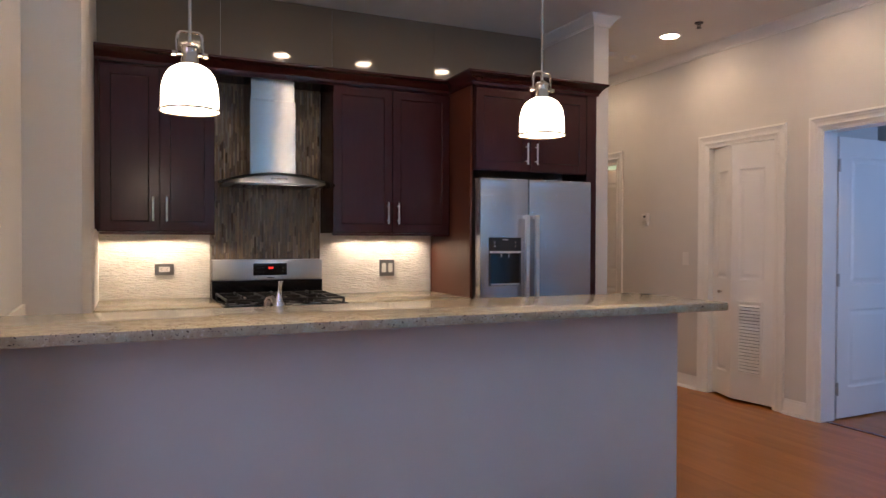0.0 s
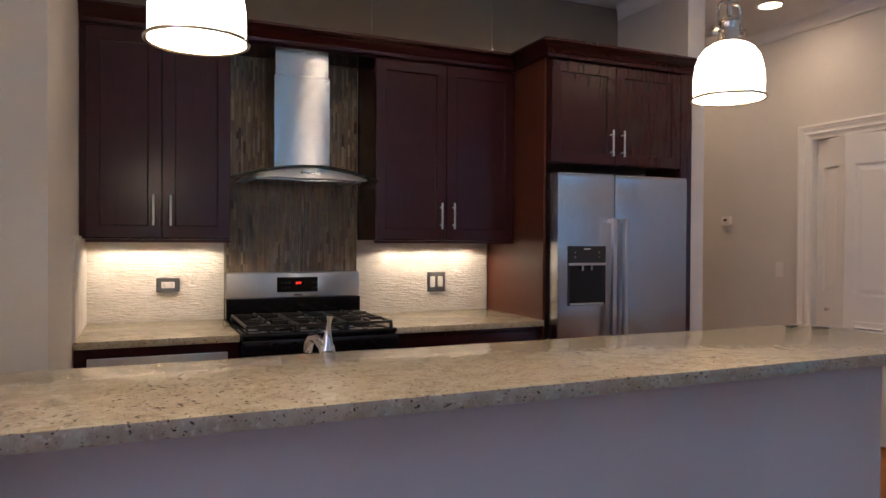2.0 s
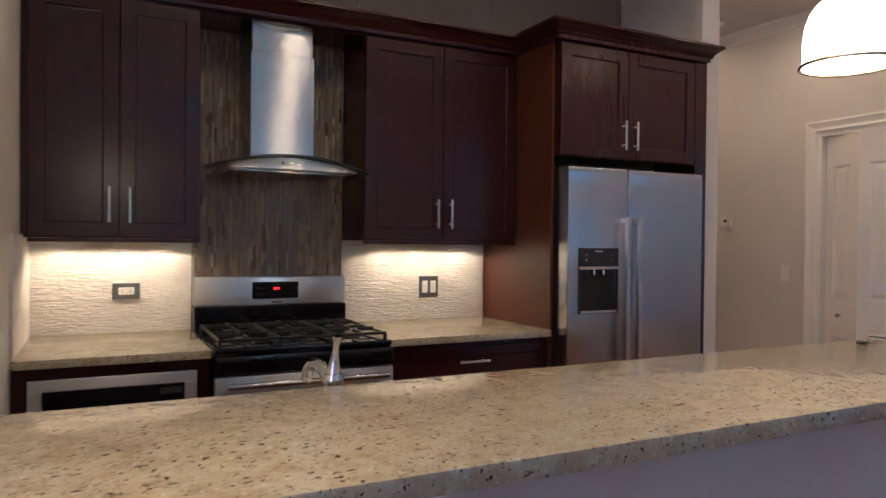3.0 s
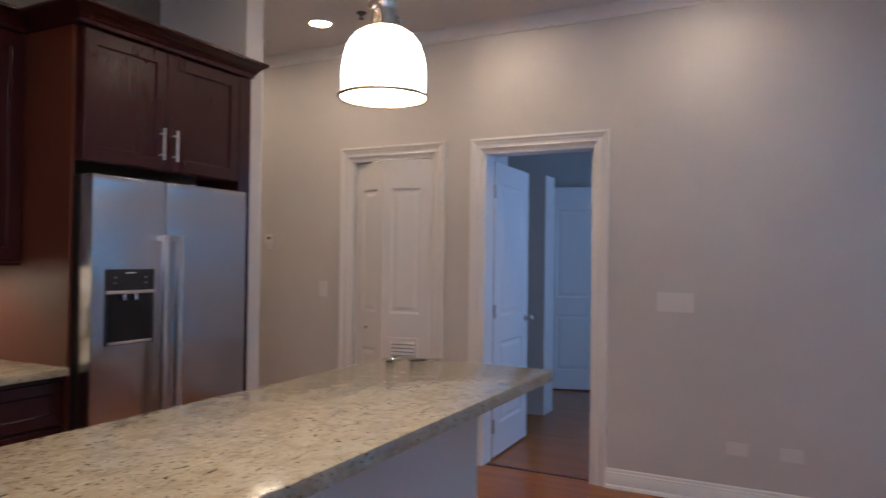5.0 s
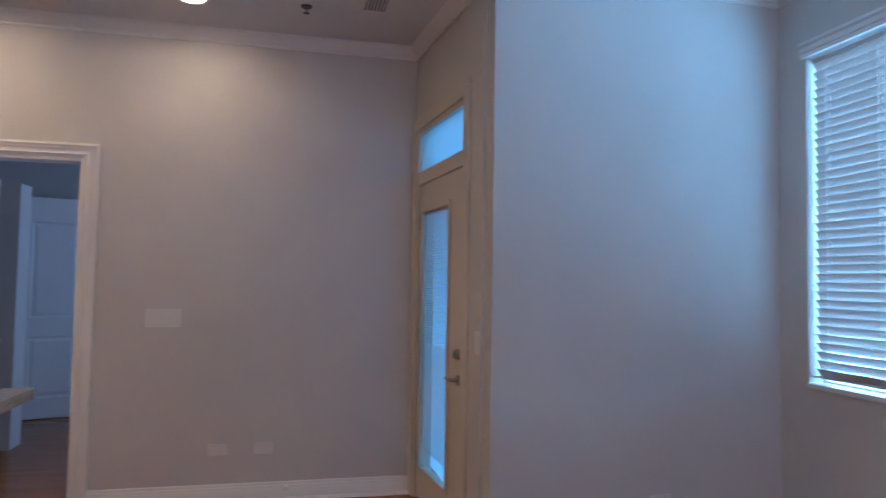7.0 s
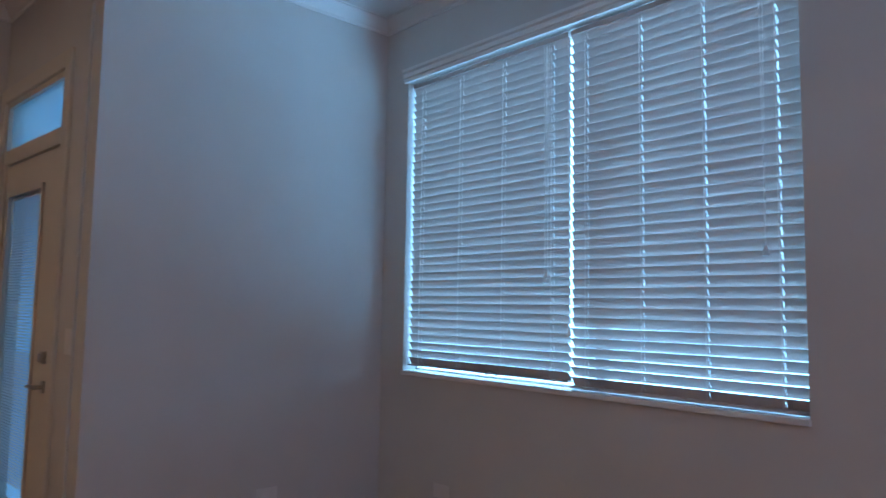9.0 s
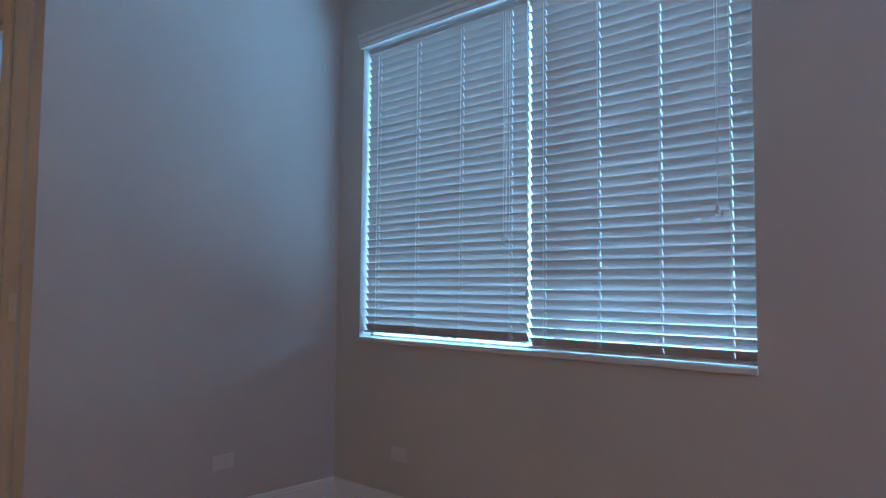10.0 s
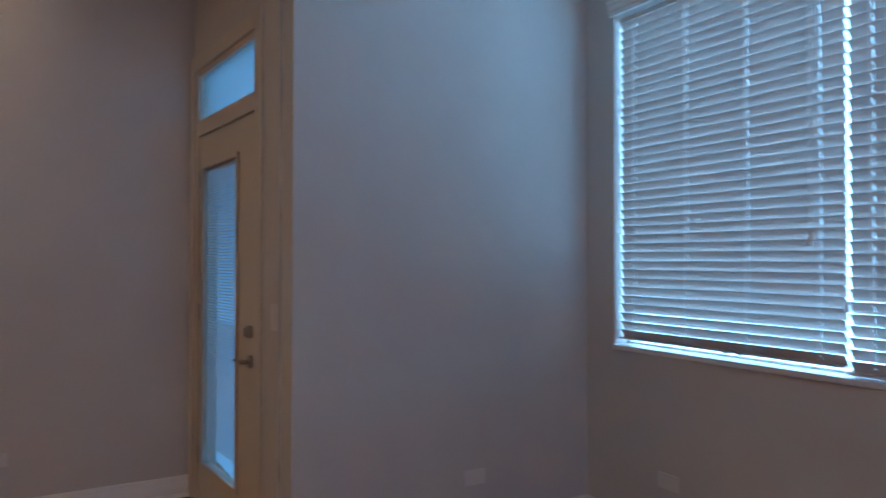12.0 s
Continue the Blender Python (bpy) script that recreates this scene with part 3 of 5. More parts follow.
part("door_handle", lever, BRASS_DARK, ent, "satin nickel lever", smooth=True)
part("deadbolt", cyl(boxes((3.614, 3.626, DY + 0.02, DY + 0.038, 0.99, 1.03, 0.003)), (3.62, DY, 1.01), (3.62, DY + 0.022, 1.01), 0.030), BRASS_DARK, ent, smooth=True)
for z in (0.25, 1.05, 1.80):
    part("hinge", boxes((DX1 - 0.012, DX1 + 0.014, DY, DY + 0.010, z - 0.05, z + 0.05, 0.002)), BRASS_DARK, ent)

mini = thing("mini_blind", (GX0, DY - 0.03, GZ0), "thin white mini blind inside the entry door glass", "blind")
part("headrail", boxes((GX0 + 0.004, GX1 - 0.004, DY - 0.036, DY - 0.018, GZ1 - 0.022, GZ1 - 0.002)), SLAT, mini)
slat_mesh = None
for i in range(96):
    z = GZ1 - 0.032 - i * 0.0158
    if slat_mesh is None:
        slat_mesh = mesh("slat", boxes((GX0 + 0.006, GX1 - 0.006, -0.0075, 0.0075, -0.0004, 0.0004)), MINI)
    ob = new("slat", slat_mesh)
    ob.parent = mini
    ob.matrix_basis = Matrix.Translation(-mini.location) @ pose(0, DY - 0.027, z, 40 if i < 52 else 66, 0, 0)


skew(ent)
skew(mini)


# ---- big window with two faux-wood blinds ----
win = thing("window_1", (WIN_A, YW, WIN_C), "wide double casement window with white frame, set in a plain reveal", "window", kind="structure")
fy0, fy1 = YW - T + 0.01, YW - T + 0.05
WM = 1.778
for a, b in ((WIN_A, 1.66), (1.66, WIN_B)):
    e = 0.022
    fr = part("window_frame", boxes((a, a + e, fy0, fy1, WIN_C, WIN_D), (b - e, b, fy0, fy1, WIN_C, WIN_D), (a + e, b - e, fy0, fy1, WIN_C, WIN_C + 0.012), (a + e, b - e, fy0, fy1, WIN_D - e, WIN_D)), TRIM, win)
    gp = part("pane", boxes((a + e, b - e, fy0 + 0.015, fy0 + 0.019, WIN_C + 0.012, WIN_D - e)), GLASS, win)
    gp.visible_shadow = False
part("window_sill", boxes((WIN_A - 0.004, WIN_B + 0.004, YW - T + 0.05, YW + 0.014, WIN_C - 0.022, WIN_C + 0.002, 0.004)), TRIM, win)
part("head_casing", sweep(bmesh.new(), [(0, 0), (0.018, 0), (0.018, 0.02), (0.024, 0.026), (0.024, 0.05), (0.034, 0.06), (0.034, 0.075), (0, 0.075)], (WIN_A - 0.02, YW, WIN_D), (WIN_B + 0.02, YW, WIN_D), (0, 1, 0)), TRIM, win)
# unseen west window, added to light the bar front and east wall
sw = thing("added_side_window", (-1.7, SW_A, WIN_C), "plain white framed side window, unseen, added for its light", "window", kind="structure")
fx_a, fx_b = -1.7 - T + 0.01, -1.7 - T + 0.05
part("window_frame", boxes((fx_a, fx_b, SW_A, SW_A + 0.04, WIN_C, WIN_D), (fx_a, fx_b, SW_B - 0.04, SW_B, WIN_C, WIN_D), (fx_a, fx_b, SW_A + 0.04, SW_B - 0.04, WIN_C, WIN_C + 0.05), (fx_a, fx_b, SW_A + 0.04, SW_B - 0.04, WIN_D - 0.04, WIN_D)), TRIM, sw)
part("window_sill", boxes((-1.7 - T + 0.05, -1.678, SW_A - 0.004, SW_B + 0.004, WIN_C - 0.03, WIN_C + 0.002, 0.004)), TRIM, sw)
crank = cyl(bmesh.new(), (2.30, YW - 0.06, WIN_C + 0.035), (2.30, YW - 0.03, WIN_C + 0.035), 0.012)
tube(crank, [(2.30, YW - 0.03, WIN_C + 0.035), (2.26, YW - 0.022, WIN_C + 0.045), (2.21, YW - 0.02, WIN_C + 0.03)], 0.007)
part("crank_handle", crank, BRASS_DARK, win, smooth=True)

PITCH, SLATS = 0.0437, 37


def blind(a, b, sag, z_bottom, rail, label):
    top = WIN_D - 0.012
    t = thing("window_blind", (a, YW - 0.045, z_bottom), label, "blind", "window blinds")
    y = YW - 0.045
    part("headrail", boxes((a, b, y - 0.012, y + 0.016, top - 0.022, top + 0.004, 0.003)), SLAT, t)
    holes = [(b - a) * (0.085 + 0.277 * k) for k in range(4)]
    bm = bmesh.new()
    th = 0.0011

    def strip(x0, x1, v0, v1, n=3):
        """One length of slat, gently crowned, between two widths."""
        ring = []
        for k in range(n):
            v = v0 + (v1 - v0) * k / (n - 1)
            ring.append((v, 0.0022 * (1 - (v / 0.025) ** 2) + th))
        ring += [(v, hh - 2 * th) for v, hh in reversed(ring)]
        va = [bm.verts.new((x0, v, hh)) for v, hh in ring]
        vb = [bm.verts.new((x1, v, hh)) for v, hh in ring]
        for k in range(len(ring)):
            bm.faces.new((va[k], va[(k + 1) % len(ring)], vb[(k + 1) % len(ring)], vb[k]))
        bm.faces.new(va[::-1]); bm.faces.new(vb)

    strip(0, b - a, -0.025, -0.014)
    strip(0, b - a, 0.014, 0.025)
    cuts = [0.0] + [q for hx in holes for q in (hx - 0.0010, hx + 0.0010)] + [b - a]
    for k in range(0, len(cuts), 2):
        strip(cuts[k], cuts[k + 1], -0.014, 0.014)
    bmesh.ops.recalc_face_normals(bm, faces=bm.faces[:])
    me = mesh("slat", bm, SLAT, True)
    rnd = random.Random(int(a * 100))
    zlow = z_bottom + rail
    for i in range(SLATS):
        z = top - 0.044 - i * (top - 0.044 - zlow) / (SLATS - 0.6)
        tilt = 64 - sag * min(4, max(0, i - SLATS + 8)) + rnd.uniform(-1.2, 1.2)
        ob = new("slat", me)
        ob.parent = t
        ob.matrix_basis = pose(0, 0, z - z_bottom, tilt, rnd.uniform(-0.08, 0.08), 0)
    part("bottom_rail", boxes((a, b, y - 0.022, y + 0.024, z_bottom, z_bottom + rail, 0.003)), SLAT, t)
    for k in range(4):
        x = a + (b - a) * (0.085 + 0.277 * k)
        bm = bmesh.new()
        tube(bm, [(x, y + 0.022, top - 0.05), (x, y + 0.022, z_bottom + 0.01)], 0.0012, 6)
        tube(bm, [(x, y - 0.022, top - 0.05), (x, y - 0.022, z_bottom + 0.01)], 0.0012, 6)
        part("ladder_cord", bm, CORD, t)
    return t, y, top


t1, y, top = blind(WM + 0.009, WIN_B - 0.011, 1.0, WIN_C + 0.030, 0.008, "white faux-wood blind, lowered with slats tilted nearly shut")
t2, y, top = blind(WIN_A + 0.008, WM - 0.003, 1.7, WIN_C + 0.008, 0.012, "white faux-wood blind, its lowest slats a little open")


def pull(t, x, z):
    bm = bmesh.new()
    tube(bm, [(x - 0.006, y + 0.036, top - 0.04), (x - 0.004, y + 0.037, (top + z) / 2), (x, y + 0.038, z)], 0.0010, 6)
    tube(bm, [(x + 0.007, y + 0.036, top - 0.04), (x + 0.004, y + 0.037, (top + z) / 2), (x, y + 0.038, z)], 0.0010, 6)
    c = part("pull_cord", bm, CORD, t)
    part("tassel", lathe(bmesh.new(), [(0.001, 0.0), (0.005, -0.004), (0.010, -0.026), (0.011, -0.036), (0.006, -0.04), (0.001, -0.04)], (x, y + 0.038, z), 14), CORD, t, smooth=True)


pull(t1, 1.89, 1.46)
pull(t1, 1.905, 1.44)
pull(t2, 0.90, 1.52)
pull(t2, 1.765, 1.20)

# dusk sky beyond the glass
def sky_sheet(name, p, q, z0, z1, mat):
    """An upright sheet of sky over the ground line from p to q."""
    bm = bmesh.new()
    bm.faces.new([bm.verts.new(v) for v in ((*p, z0), (*q, z0), (*q, z1), (*p, z1))])
    return solid(name, bm, mat, "plain glowing dusk sky beyond the glass", "sky", kind="structure")


sky_sheet("backdrop_window", (0.4, YW - 0.8), (3.9, YW - 0.8), -0.2, 4.2, SKYGLOW)
sky_sheet("backdrop_added_window", (-2.5, SW_A - 1.4), (-2.5, SW_B + 1.4), -0.2, 4.2, ADDED_SIDE_SKY)
sky_sheet("backdrop_bedroom", (4.75, 0.05), (7.7, 0.05), -0.2, 4.2, DIMSKY)
sky_sheet("backdrop_door", (3.29, 0.36), (5.3, 0.36), -0.2, 2.9, PORCH)


# ---- breakfast bar ----
bm = boxes((XL + 0.003, 2.328, 2.25, 2.835, 1.02, 1.055, 0.006))
solid("bar_top", bm, GRANITE, "polished beige granite bar top with brown specks", "countertop", smooth=True)

# keys lying on the bar
for kx, ky, ang in ((2.20, 2.77, 20), (2.26, 2.70, -30)):
    t = thing("key_ring", (kx, ky, 1.056), "black car key fob with two keys lying on the granite", "keys", "keys on the bar")
    t.matrix_basis = pose(kx, ky, 1.056, 0, 0, ang)
    part("fob", box(bmesh.new(), -0.026, 0.026, -0.013, 0.013, 0.0, 0.006, 0.0025), RUBBER, t, "black plastic fob", smooth=True, world=False)
    part("ring", tube(bmesh.new(), [(0.04 + 0.012 * math.cos(a), 0.012 * math.sin(a), 0.002) for a in [i * math.pi / 8 for i in range(17)]], 0.0012, 6), CHROME, t, world=False)
    for s in (-1, 1):
        part("key", boxes((0.05, 0.066, s * 0.012 - 0.01, s * 0.012 + 0.01, 0.0, 0.0022), (0.066, 0.10, s * 0.014 - 0.0035, s * 0.014 + 0.0035, 0.0, 0.0022)), BRASS_DARK, t, world=False)

# sink run behind the bar
t = thing("sink_cabinet", (XL, 2.62, 0), "dark cherry base cabinet behind the bar", "cabinet")
part("body", boxes((XL + 0.003, 2.26, 2.604, 3.27, 0.10, 0.69), (XL + 0.003, 0.28, 2.604, 3.27, 0.69, 0.885), (0.93, 2.26, 2.604, 3.27, 0.69, 0.885)), CHERRY, t)
part("toe_kick", boxes((XL + 0.003, 2.26, 2.604, 3.20, 0, 0.10)), DARK, t)
for i in range(5):
    a = XL + 0.015 + i * 0.512
    d = part("door", boxes((a, a + 0.505, 3.272, 3.292, 0.12, 0.875, 0.002)), CHERRY, t)
    part("handle", tube(bmesh.new(), [(a + 0.45, 3.317, 0.60), (a + 0.45, 3.317, 0.78)], 0.006), STEEL, d, smooth=True)
SX0, SX1, SY0, SY1 = 0.30, 0.90, 2.97, 3.25
solid("sink_counter", boxes((XL + 0.003, SX0, 2.604, 3.32, 0.886, 0.92, 0.004), (SX1, 2.27, 2.604, 3.32, 0.886, 0.92, 0.004), (SX0, SX1, 2.604, SY0, 0.886, 0.92), (SX0, SX1, SY1, 3.32, 0.886, 0.92)), GRANITE, "beige granite counter round the sink", "countertop")
solid("sink_bowl", boxes((SX0, SX1, SY0, SY0 + 0.01, 0.71, 0.915), (SX0, SX1, SY1 - 0.01, SY1, 0.71, 0.915), (SX0, SX0 + 0.01, SY0 + 0.01, SY1 - 0.01, 0.71, 0.915), (SX1 - 0.01, SX1, SY0 + 0.01, SY1 - 0.01, 0.71, 0.915), (SX0, SX1, SY0, SY1, 0.70, 0.71)), STEEL_H, "undermount stainless steel sink bowl", "sink")
QX, QY = 0.535, 2.91
fa = thing("faucet", (QX, QY, 0.92), "chrome pull-out kitchen faucet with a tall paddle lever", "faucet")
part("body", lathe(bmesh.new(), [(0.0, 0.0), (0.030, 0.0), (0.030, 0.006), (0.024, 0.014), (0.022, 0.10), (0.024, 0.13), (0.020, 0.145), (0.0, 0.150)], (QX, QY, 0.92), 28), CHROME, fa, smooth=True)
part("lever", tube(bmesh.new(), [(QX, QY, 1.062), (QX + 0.001, QY - 0.002, 1.085), (QX + 0.002, QY - 0.006, 1.110), (QX + 0.003, QY - 0.010, 1.130), (QX + 0.004, QY - 0.013, 1.145), (QX + 0.004, QY - 0.014, 1.150)], [0.017, 0.0125, 0.0078, 0.0068, 0.0105, 0.0095], 16), CHROME, fa, "polished paddle lever", smooth=True)
part("spout", tube(bmesh.new(), [(QX, QY, 1.02), (QX - 0.007, QY + 0.03, 1.056), (QX - 0.014, QY + 0.06, 1.074), (QX - 0.020, QY + 0.09, 1.074), (QX - 0.025, QY + 0.115, 1.056), (QX - 0.027, QY + 0.125, 1.03)], [0.012, 0.013, 0.014, 0.0145, 0.0145, 0.013], 16), CHROME, fa, smooth=True)


# ---- split-face stone backsplash ----
def stone_sheet(length, height, place, seed):
    """A sheet of split-face stone tiles: a fine grid whose face is broken into shallow wavy courses; place maps (u, out, z) into the world."""
    step = 0.0036
    nu, nz = max(2, int(length / step)), max(2, int(height / step))
    verts, faces = [], []
    for k in range(nz + 1):
        for i in range(nu + 1):
            u, z = length * i / nu, height * k / nz
            warp = 0.006 * noise.noise((u * 9, z * 9, seed))
            course = noise.noise((u * 17 + 31.7 * math.floor((z + warp) / 0.012), (z + warp) * 95, seed + 5.0))
            fine = noise.noise((u * 40, z * 120, seed + 9.0))
            wide = noise.noise((u * 5, z * 14, seed + 2.0))
            joint = 0.0012 if (z + 0.0) % 0.152 < step else 0.0
            verts.append(place(u, 0.013 + 0.0020 * course + 0.0012 * fine + 0.0012 * wide - joint, z))
    for k in range(nz):
        for i in range(nu):
            a = k * (nu + 1) + i
            faces.append((a, a + 1, a + nu + 2, a + nu + 1))
    k0 = len(verts)
    edge = [(0, 0), (length, 0), (length, height), (0, height)]
    verts += [place(u, 0.0, z) for u, z in edge]
    low = list(range(nu + 1))
    high = [nz * (nu + 1) + i for i in range(nu + 1)]
    left = [k * (nu + 1) for k in range(nz + 1)]
    right = [k * (nu + 1) + nu for k in range(nz + 1)]
    faces += [(k0, *low[::-1][:0], *low, k0 + 1)[::-1], (k0 + 3, *high, k0 + 2), (k0, *left, k0 + 3), (k0 + 1, *right, k0 + 2)[::-1]]
    me = bpy.data.meshes.new("stone_face")
    me.from_pydata(verts, [], faces)
    b = bmesh.new()
    b.from_mesh(me)
    bmesh.ops.recalc_face_normals(b, faces=b.faces[:])
    b.to_mesh(me)
    b.free()
    me.materials.append(STONE)
    return me


CT = 0.92                    # counter height
UB = 1.362                   # underside of the wall cabinets
R0, R1 = 0.478, 1.238        # range
CF = 4.30                    # front of the counters
for nm, ln, ht, fn, sd in (("backsplash_left", R0 - XK, UB - CT, lambda u, o, z: (XK + u, YB - o, CT + z), 3), ("backsplash_right", 2.104 - R1, UB - CT, lambda u, o, z: (R1 + u, YB - o, CT + z), 4), ("backsplash_side", YB - 0.02 - CF, UB + 0.012 - CT, lambda u, o, z: (XK + o, CF + u, CT + z), 5), ("backsplash_sink", 0.82, 0.12, lambda u, o, z: (XL + o, 2.645 + u, CT + z), 6)):
    t = thing(nm, fn(0, 0, 0), "cream split-face stone backsplash with a rough rippled face", "backsplash", kind="structure")
    ob = new("stone_face", stone_sheet(ln, ht, fn, sd))
    ob.parent, ob.location = t, -t.location

# ---- mosaic panel behind the range ----
MZ0, MZ1 = 1.00, 2.384
mo = thing("mosaic_panel", (R0, YB, MZ0), "brown glass and stone mosaic of thin upright strips", "mosaic panel", kind="structure")
part("backing", boxes((R0, R1, YB - 0.006, YB, 0.9, MZ1)), GROUT, mo)
rnd = random.Random(11)
bm_v, bm_f = [], []
u = R0 + 0.001
while u < R1 - 0.010:
    w = 0.0128
    z = MZ0 - rnd.uniform(0, 0.08)
    while z < MZ1 - 0.004:
        h = rnd.choice((0.045, 0.07, 0.095, 0.12))
        z0, z1 = max(z, MZ0), min(z + h, MZ1)
        if z1 - z0 > 0.004:
            d = 0.009 + rnd.choice((0.0, 0.0007, 0.0018))
            k = len(bm_v)
            a, b, c, e = u + 0.0007, u + w - 0.0007, z0 + 0.0007, z1 - 0.0007
            bm_v += [(a, YB - 0.004, c), (b, YB - 0.004, c), (b, YB - 0.004, e), (a, YB - 0.004, e), (a, YB - d, c), (b, YB - d - rnd.uniform(-0.0004, 0.0004), c), (b, YB - d, e), (a, YB - d, e)]
            bm_f += [(k + 4, k + 5, k + 6, k + 7), (k, k + 1, k + 5, k + 4), (k + 1, k + 2, k + 6, k + 5), (k + 2, k + 3, k + 7, k + 6), (k + 3, k, k + 4, k + 7)]
        z += h
    u += w
me = bpy.data.meshes.new("mosaic_strips")
me.from_pydata(bm_v, [], bm_f)
me.materials.append(MOSAIC)
ob = new("mosaic_strips", me)
ob.parent, ob.location = mo, -mo.location
tagged(ob, kind="stuff")

# ---- glossy smoked panels above the cabinets ----
gp = thing("upper_panels", (XK, YB, 2.3), "glossy smoked olive panels on the wall above the cabinets", "wall panel", kind="structure")
edges = [XK + 0.003, 0.55, 1.33, 2.14, XC0 - 0.004]
for a, b in zip(edges, edges[1:]):
    part("panel", boxes((a + 0.0015, b - 0.0015, YB - 0.009, YB - 0.001, 2.37, 2.996, 0.001)), PANEL, gp)


# ---- cabinets ----
def shaker(bm, x0, x1, z0, z1, y, rail=0.062, th=0.02):
    """A framed cabinet door facing -y with its front at y - th: one mesh with a sunk, softly edged middle panel."""
    f = y - th
    e = 0.002
    rings = []
    for d, yy in ((0.0, y), (0.0, f + e), (e, f), (rail - 0.003, f), (rail, f + 0.003), (rail, f + 0.009), (rail + 0.004, f + 0.010)):
        rings.append([bm.verts.new(c) for c in ((x0 + d, yy, z0 + d), (x1 - d, yy, z0 + d), (x1 - d, yy, z1 - d), (x0 + d, yy, z1 - d))])
    for a, b in zip(rings, rings[1:]):
        for k in range(4):
            bm.faces.new((a[k], a[(k + 1) % 4], b[(k + 1) % 4], b[k]))
    bm.faces.new(rings[-1])
    bm.faces.new(rings[0][::-1])
    bmesh.ops.recalc_face_normals(bm, faces=bm.faces[:])
    return bm


def bar_handle(x, y, z0, z1, parent):
    """An upright steel bar pull on two posts in front of a face at y."""
    bm = tube(bmesh.new(), [(x, y - 0.03, z0), (x, y - 0.03, z1)], 0.0058, 12)
    for z in (z0 + 0.025, z1 - 0.025):
        cyl(bm, (x, y, z), (x, y - 0.03, z), 0.0045, n=10)
    return part("handle", bm, HANDLE, parent, "brushed steel bar pull", smooth=True)


def wall_cabinet(name, x0, x1, y, back, z0, z1, split, hz, label, rail_out=0.06):
    t = thing(name, (x0, back, z0), label, "cabinet", "kitchen wall cabinets")
    part("body", boxes((x0, x1, y, back, z0, z1)), CHERRY, t)
    g = 0.0018
    for a, b, side in ((x0, split, 1), (split, x1, -1)):
        d = part("door", shaker(bmesh.new(), a + g, b - g, z0 + 0.004, z1 - 0.012, y - 0.001), CHERRY, t, "dark cherry framed door")
        hx = b - 0.039 if side == 1 else a + 0.039
        bar_handle(hx, y - 0.021, hz, hz + 0.15, d)
    return t


KCROWN = [(0, 0), (0.012, 0.0), (0.014, 0.018), (0.022, 0.024), (0.030, 0.04), (0.050, 0.058), (0.066, 0.066), (0.072, 0.072), (0.072, 0.084), (0, 0.084)]


def kitchen_crown(t, a, b, out, z, m0, m1):
    return part("crown", sweep(bmesh.new(), KCROWN, (*a, z), (*b, z), (*out, 0), m0, m1), CHERRY, t, "dark cherry crown moulding", smooth=True)


YU = 4.665                    # wall cabinet carcass front
UT = 2.38
YF = YU - 0.022
XP = 2.120                    # fridge side panel
c1 = wall_cabinet("wall_cabinet", XK + 0.028, R0 - 0.004, YU, YB - 0.012, UB, UT, 0.150, UB + 0.065, "tall dark cherry wall cabinet with two doors beside the hood")
part("light_rail", boxes((XK + 0.028, R0 - 0.004, YU - 0.018, YU + 0.004, UB - 0.017, UB - 0.001, 0.002)), CHERRY, c1)
part("scribe", boxes((XK + 0.002, XK + 0.027, YU + 0.004, YU + 0.03, UB, UT)), CHERRY, c1, "narrow scribe strip against the wall")
kitchen_crown(c1, (XK + 0.003, YF), (R0 - 0.004, YF), S_, UT, 0, 0)
part("top_board", boxes((XK + 0.003, R0 - 0.004, YF + 0.002, YB - 0.012, UT, UT + 0.012)), CHERRY, c1)
c2 = wall_cabinet("wall_cabinet", R1 + 0.004, XP - 0.004, YU, YB - 0.012, UB, UT, 1.672, UB + 0.065, "tall dark cherry wall cabinet with two doors between hood and fridge")
part("light_rail", boxes((R1 + 0.004, XP - 0.004, YU - 0.018, YU + 0.004, UB - 0.017, UB - 0.001, 0.002)), CHERRY, c2)
kitchen_crown(c2, (R1 + 0.004, YF), (XP - 0.002, YF), S_, UT, 0, -1.0)
part("top_board", boxes((R1 + 0.004, XP - 0.004, YF + 0.002, YB - 0.012, UT, UT + 0.012)), CHERRY, c2)
hb = thing("hood_bridge", (R0, YB, 2.35), "dark cherry crown and board bridging the cabinets over the hood", "valance")
part("board", boxes((R0 - 0.003, R1 + 0.003, YU - 0.004, YU + 0.018, 2.368, UT)), CHERRY, hb)
part("top_board", boxes((R0 - 0.003, R1 + 0.003, YU + 0.02, YB - 0.012, 2.385, UT + 0.02)), CHERRY, hb)
kitchen_crown(hb, (R0 - 0.003, YF), (R1 + 0.003, YF), S_, UT, 0, 0)

# fridge surround
FX0, FX1, FY = 2.138, 3.142, 4.29
FZ0, FZ1 = 1.80, 2.38
c3 = wall_cabinet("fridge_cabinet", FX0, 3.055, FY, YB - 0.012, FZ0, FZ1, 2.575, FZ0 + 0.05, "dark cherry two-door cabinet with tall side panel above the fridge")
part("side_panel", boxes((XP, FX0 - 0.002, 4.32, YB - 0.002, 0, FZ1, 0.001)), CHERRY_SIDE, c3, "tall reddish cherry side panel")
part("filler", boxes((3.057, FX1, FY - 0.02, FY + 0.3, 0, FZ1)), CHERRY, c3)
kitchen_crown(c3, (XP - 0.001, FY - 0.022), (FX1, FY - 0.022), S_, FZ1, 1.0, 0.85)
kitchen_crown(c3, (XP - 0.001, YF), (XP - 0.001, FY - 0.022), W_, FZ1, -1.0, 1.0)
